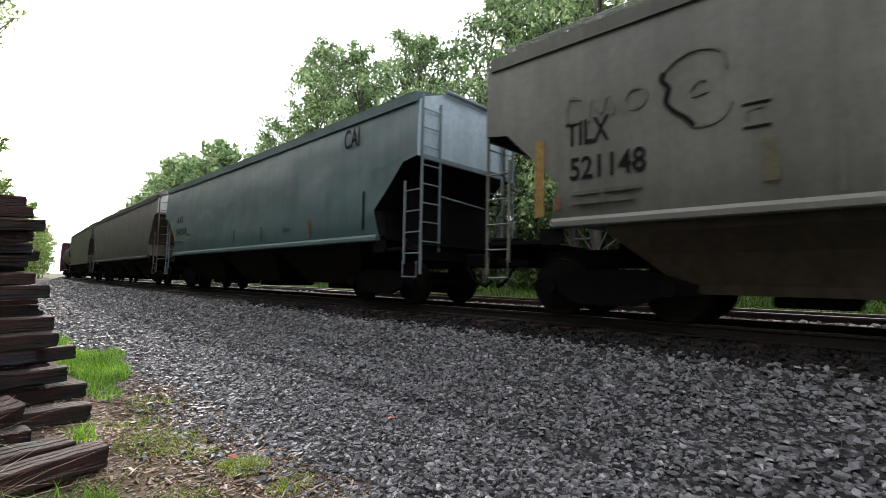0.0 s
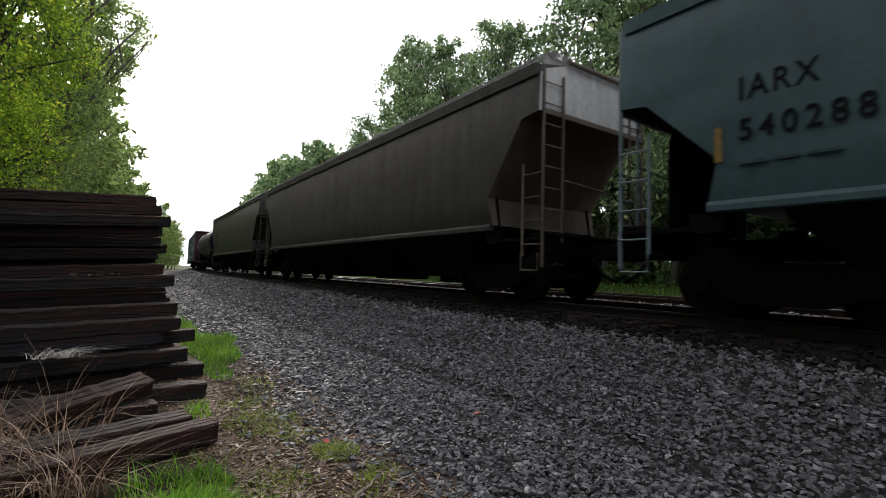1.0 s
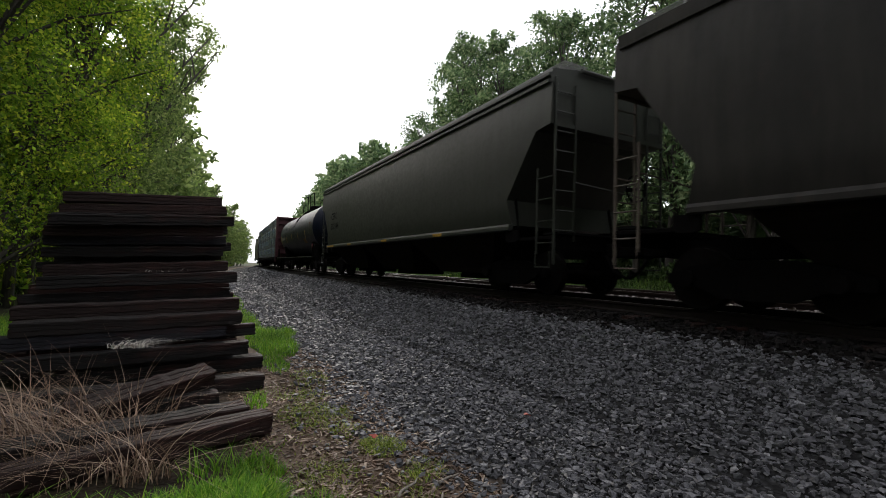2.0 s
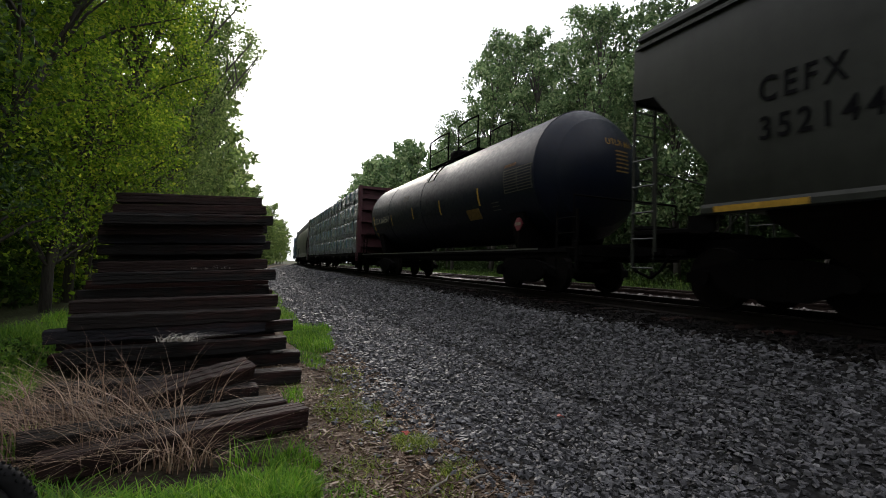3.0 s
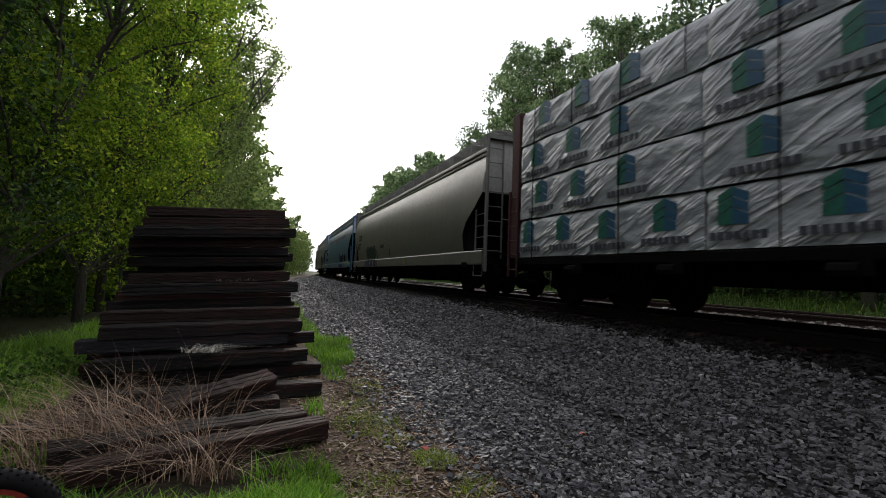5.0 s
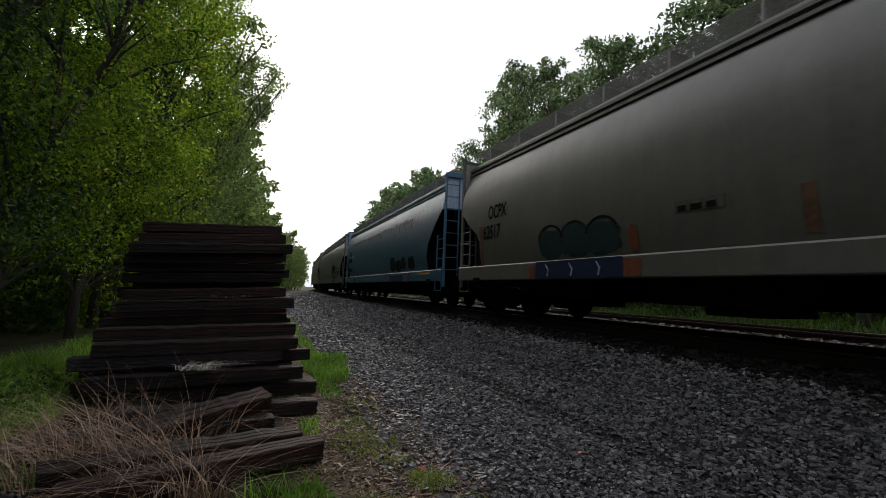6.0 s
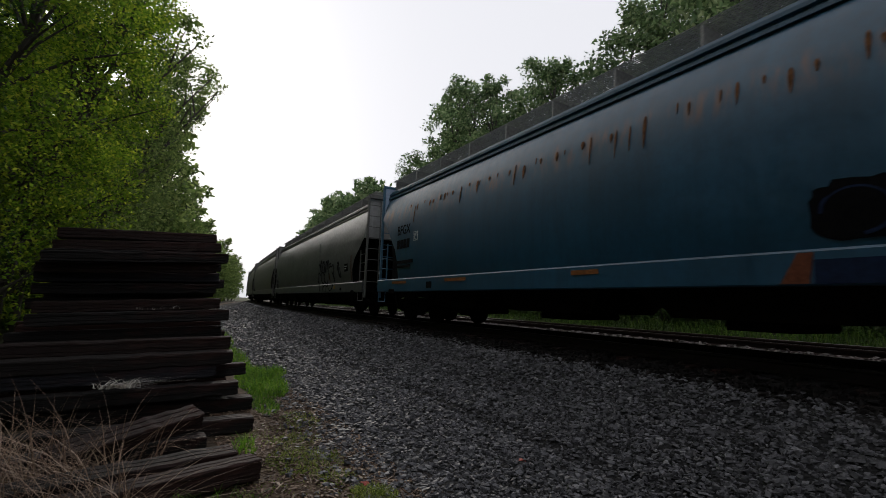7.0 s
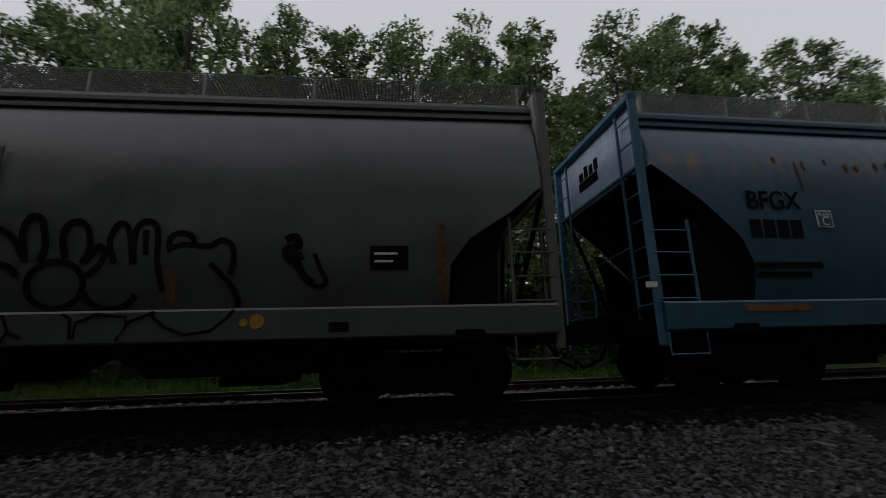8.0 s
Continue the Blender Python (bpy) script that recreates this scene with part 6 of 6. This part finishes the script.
blades("weeds", 23, [(1.25, 4.85, 0.38, 0.45, 1400, 0.075, 0), (1.55, 3.75, 0.2, 0.24, 900, 0.09, 0), (0.95, 3.5, 0.3, 0.4, 700, 0.06, 0), (1.4, 4.3, 0.22, 0.25, 500, 0.06, 0), (1.7, 3.2, 0.16, 0.2, 350, 0.07, 0), (1.35, 2.8, 0.3, 0.25, 450, 0.06, 0), (1.55, 6.4, 0.25, 0.5, 500, 0.08, 0), (1.3, 5.6, 0.3, 0.3, 500, 0.07, 0), (1.0, 4.2, 0.45, 0.9, 500, 0.045, 0), (1.1, 5.9, 0.35, 0.5, 300, 0.06, 0), (1.55, 3.1, 0.12, 0.15, 140, 0.07, 0), (1.0, 3.2, 0.3, 0.4, 300, 0.05, 0)],
       leafy("yellow_green_weeds", (0.1, 0.15, 0.02), (0.26, 0.34, 0.05), (0.45, 0.48, 0.1), 0.35), "low yellow-green weeds on bare soil", "weeds", 0.9, 0.006)
blades("dry_stalks", 24, [(-0.62, 4.25, 0.5, 0.3, 220, 0.9, -0.5), (-0.9, 4.8, 0.6, 0.4, 280, 1.05, -0.6), (-0.2, 4.0, 0.18, 0.12, 80, 0.75, 0.1), (-1.5, 4.6, 0.6, 0.6, 200, 0.8, -0.7), (-0.5, 5.3, 0.5, 0.35, 60, 0.95, 0.2), (-1.6, 5.6, 0.6, 0.5, 120, 0.7, -0.3)],
       M_STRAW, "tangle of dry brown stalks over fallen sleepers", "dry grass", 1.4, 0.0045, 5)
M_STRAW_PALE = leafy("bleached_straw", (0.3, 0.27, 0.24), (0.6, 0.56, 0.5), (0.8, 0.76, 0.7), 0.1)
blades("dry_stalks", 25, [(-0.55, 6.98, 0.26, 0.05, 90, 0.2, 0.6)], M_STRAW_PALE, "wisp of bleached straw lying on a sleeper", "dry grass", 2.6, 0.006, 4).location.z = 0.47
blades("dry_stalks", 32, [(-0.3, 8.3, 0.35, 0.05, 26, 0.1, 0.5)], M_STRAW_PALE, "few bleached stalks lying on a sleeper", "dry grass", 2.6, 0.005, 4).location.z = 1.4
blades("verge_grass", 26, [(16, -6, 2.6, 9, 3600, 0.42, 0), (16, 8, 2.6, 9, 4200, 0.42, 0), (16, 26, 2.6, 12, 3200, 0.5, 0), (15.8, 50, 2.5, 16, 1600, 0.55, 0), (17.4, 10, 0.8, 20, 700, 0.8, 0)], M_VERGE, "green grass verge beyond the far track", "grass", 0.7, 0.014)
leaf_belt("weeds", 28, 4.8, 8.0, -3.6, -2.3, 0.02, 0.35, 60, 60, 0.065, M_VERGE, "leafy green weeds among tall grass", 0.25)
leaf_belt("verge_weeds", 27, -14, 45, 16.4, 18.6, 0.05, 0.8, 130, 60, 0.16, M_WEED, "leafy weeds on the verge beyond the tracks", 0.32)


def chips(seed, n):
    rng = np.random.default_rng(seed)
    x, s = 0.5 + 1.5 * rng.random(n), 2.2 + 6.0 * rng.random(n) ** 1.5
    base = np.array([tuple(along(b, a, height_at(a, b) + 0.008)) for a, b in zip(x, s)])
    a, t = rng.random(n) * 6.283, rng.normal(size=n) * 0.25
    u = np.stack([np.cos(a), np.sin(a), t], 1)
    w = np.stack([-np.sin(a), np.cos(a), rng.normal(size=n) * 0.3], 1)
    ln, wd = (0.012 + 0.05 * rng.random(n) ** 3)[:, None], (0.003 + 0.01 * rng.random(n) ** 2)[:, None]
    v = np.stack([base - u * ln - w * wd, base + u * ln - w * wd * 0.6, base + u * ln * 0.9 + w * wd, base - u * ln * 0.8 + w * wd], 1)
    top = v.copy()
    top[:, :, 2] += 0.006
    v = np.concatenate([v, top], 1).reshape(-1, 3)
    q = np.array([(4, 5, 6, 7), (0, 1, 5, 4), (1, 2, 6, 5), (2, 3, 7, 6), (3, 0, 4, 7)])
    f = (q[None] + 8 * np.arange(n)[:, None, None]).reshape(-1, 4)
    return tagged(new("wood_chips", big_mesh("wood_chips", v, f, M_CHIP)), "bark chips, twigs and dead leaves on bare soil", "litter", kind="stuff")


chips(31, 6000)


def twig(x, s, turn, length, r):
    b = Build()
    rng = random.Random(int(x * 100 + s * 1000))
    pts = [(length * (i / 4 - 0.5), 0.05 * length * rng.uniform(-1, 1), r + 0.012 * rng.random()) for i in range(5)]
    b.tube(pts, [r, r * 0.9, r * 0.8, r * 0.65, r * 0.4], 6)
    ob = new("stick", b.mesh("stick", M_BARK_GREY, True))
    p = along(s, x, height_at(x, s) + 0.004)
    ob.matrix_world = pose(p.x, p.y, p.z, 0, 0, turn)
    return tagged(ob, "broken grey stick lying on bare soil", "stick", "sticks on the ground")


M_BARK_GREY = bark("grey_stick", (0.12, 0.1, 0.085), (0.3, 0.27, 0.23))
for x, s, turn, length, r in ((1.42, 2.95, 35, 0.3, 0.012), (1.3, 2.75, -20, 0.35, 0.009), (1.55, 2.7, 60, 0.2, 0.014), (1.1, 2.8, 10, 0.28, 0.008), (0.62, 3.3, -30, 0.3, 0.012), (1.62, 3.35, 50, 0.16, 0.01), (1.75, 2.95, 15, 0.22, 0.012)):
    twig(x, s, turn, length, r)


def fallen_leaf(x, s, turn, material, label):
    b = Build()
    pts = [(0.05 * math.cos(a) * (1 if abs(math.sin(a * 2.5)) > 0.5 else 0.6), 0.035 * math.sin(a), 0.012 * math.cos(2 * a)) for a in (2 * math.pi * i / 12 for i in range(12))]
    b.loft([pts, [(px, py, pz + 0.002) for px, py, pz in pts]])
    ob = new("fallen_leaf", b.mesh("fallen_leaf", material))
    p = along(s, x, height_at(x, s) + 0.035)
    ob.matrix_world = pose(p.x, p.y, p.z, 12, 8, turn)
    return tagged(ob, label, "leaf", "fallen leaves")


M_RED_LEAF = plain("red_leaf", (0.35, 0.07, 0.05), 0.6)
fallen_leaf(1.55, 3.98, 20, M_RED_LEAF, "curled red leaf on bare soil")
fallen_leaf(3.1, 3.7, 70, M_RED_LEAF, "curled red leaf on gravel")


# ---- the bicycle whose front wheel shows beside the stack ----
def bicycle():
    rubber = plain("knobbly_rubber", (0.007, 0.007, 0.008), 0.8, gloss=0.2)
    rim_paint = plain("black_rim", (0.02, 0.02, 0.022), 0.35)
    red = plain("red_decal", (0.22, 0.025, 0.015), 0.5)
    frame_paint = plain("dark_bicycle_frame", (0.03, 0.03, 0.035), 0.3)
    t = thing("bicycle", pose(-1.06, 2.82, -0.02, 0, -4, 20), "fat-tyred bicycle with black knobbly tyres, leaning by the sleepers", "bicycle")
    for cx in (0.0, -1.08):
        b = Build()
        R, r, n, k = 0.325, 0.055, 40, 10
        b.loft([[((R + r * math.cos(a)) * math.cos(u) + cx, r * 0.95 * math.sin(a), 0.38 + (R + r * math.cos(a)) * math.sin(u)) for a in (2 * math.pi * j / k for j in range(k))] for u in (2 * math.pi * i / n for i in range(n + 1))], False)
        wheel = part("wheel", b, rubber, t, "black fat tyre", True)
        kn = Build()
        for i in range(64):
            u = 2 * math.pi * i / 64
            for a in ((-0.75, 0.0, 0.75) if i % 2 else (-0.38, 0.38, 1.1, -1.1)):
                c = Vector(((R + r * math.cos(a)) * math.cos(u) + cx, r * math.sin(a), 0.38 + (R + r * math.cos(a)) * math.sin(u)))
                d = Vector((math.cos(a) * math.cos(u), math.sin(a), math.cos(a) * math.sin(u)))
                kn.tube([c - d * 0.004, c + d * 0.008], [0.011, 0.008], 4)
        part("tread", kn, rubber, wheel)
        rm = Build()
        rm.loft([[((0.27 + dr) * math.cos(u) + cx, dy, 0.38 + (0.27 + dr) * math.sin(u)) for dr, dy in ((-0.012, -0.035), (0.012, -0.04), (0.012, 0.04), (-0.012, 0.035))] for u in (2 * math.pi * i / 36 for i in range(37))], False)
        part("rim", rm, rim_paint, wheel)
        dc = Build()
        for u0 in (0.75, 1.75, 4.9):
            dc.loft([[((0.272 + dr) * math.cos(u) + cx, dy, 0.38 + (0.272 + dr) * math.sin(u)) for dr, dy in ((-0.014, -0.044), (0.012, -0.046), (0.012, -0.036), (-0.014, -0.034))] for u in (u0 + 0.08 * i for i in range(7))], True)
        part("decal", dc, red, wheel, "red rim decal")
        for i in range(18):
            sp = Build()
            u = 2 * math.pi * i / 18
            sp.tube([(cx, 0.03 * (-1) ** i, 0.38), (cx + 0.265 * math.cos(u), 0, 0.38 + 0.265 * math.sin(u))], 0.0015, 4)
            part("spoke", sp, M_BARE, wheel)
        sp = Build()
        sp.tube([(cx, -0.06, 0.38), (cx, 0.06, 0.38)], 0.025, 8)
        part("hub", sp, M_BARE, wheel)
    f = Build()
    for sy in (-0.07, 0.07):
        f.tube([(0, sy, 0.38), (-0.1, sy, 0.78)], 0.016, 8)
        f.tube([(-1.08, sy, 0.38), (-0.68, sy * 0.5, 0.36)], 0.011, 6)
        f.tube([(-1.08, sy, 0.38), (-0.8, sy * 0.4, 0.8)], 0.01, 6)
    for a, c in (((-0.1, 0, 0.78), (-0.16, 0, 0.98)), ((-0.13, 0, 0.8), (-0.68, 0, 0.36)), ((-0.15, 0, 0.92), (-0.8, 0, 0.8)), ((-0.68, 0, 0.36), (-0.84, 0, 0.98))):
        f.tube([a, c], 0.02, 8)
    part("frame", f, frame_paint, t)
    h = Build()
    h.tube([(-0.14, -0.34, 1.02), (-0.13, 0, 0.99), (-0.14, 0.34, 1.02)], 0.014, 6)
    part("handlebar", h, frame_paint, t)
    sd = Build()
    sd.loft([[(-0.98, -0.07, 1.0), (-0.98, 0.07, 1.0), (-0.98, 0.07, 1.03), (-0.98, -0.07, 1.03)], [(-0.8, -0.04, 0.99), (-0.8, 0.04, 0.99), (-0.8, 0.04, 1.03), (-0.8, -0.04, 1.03)], [(-0.7, -0.015, 0.99), (-0.7, 0.015, 0.99), (-0.7, 0.015, 1.02), (-0.7, -0.015, 1.02)]])
    part("saddle", sd, rubber, t)

    t.scale = (0.86, 0.86, 0.86)


bicycle()


def track_sleepers():
    me = timber(77, 2.6, 0.23, 0.17, 3)
    for x0 in (TRACK, TRACK + 4.1):
        for i in range(70):
            s = -9 + 0.5 * i
            p = along(s, x0, RAIL - 0.17 - 0.088)
            ob = new("sleeper", me)
            ob.matrix_world = pose(p.x, p.y, p.z, 0, 0, -math.degrees(s / BEND))
            tagged(ob, "wooden sleeper bedded in ballast under the rails", "railway sleeper", "sleepers under the tracks")


track_sleepers()


def motions():
    for car, front, rear in TRAIN:
        walk(car, rows_for(front, rear))
    # the wheelsets roll as the cars run
    for axle, y in WHEELS:
        walk(axle, [(i / 30, pose(0, y, 0.38, math.degrees(SPEED * i / 30 / 0.455))) for i in range(241)])


motions()
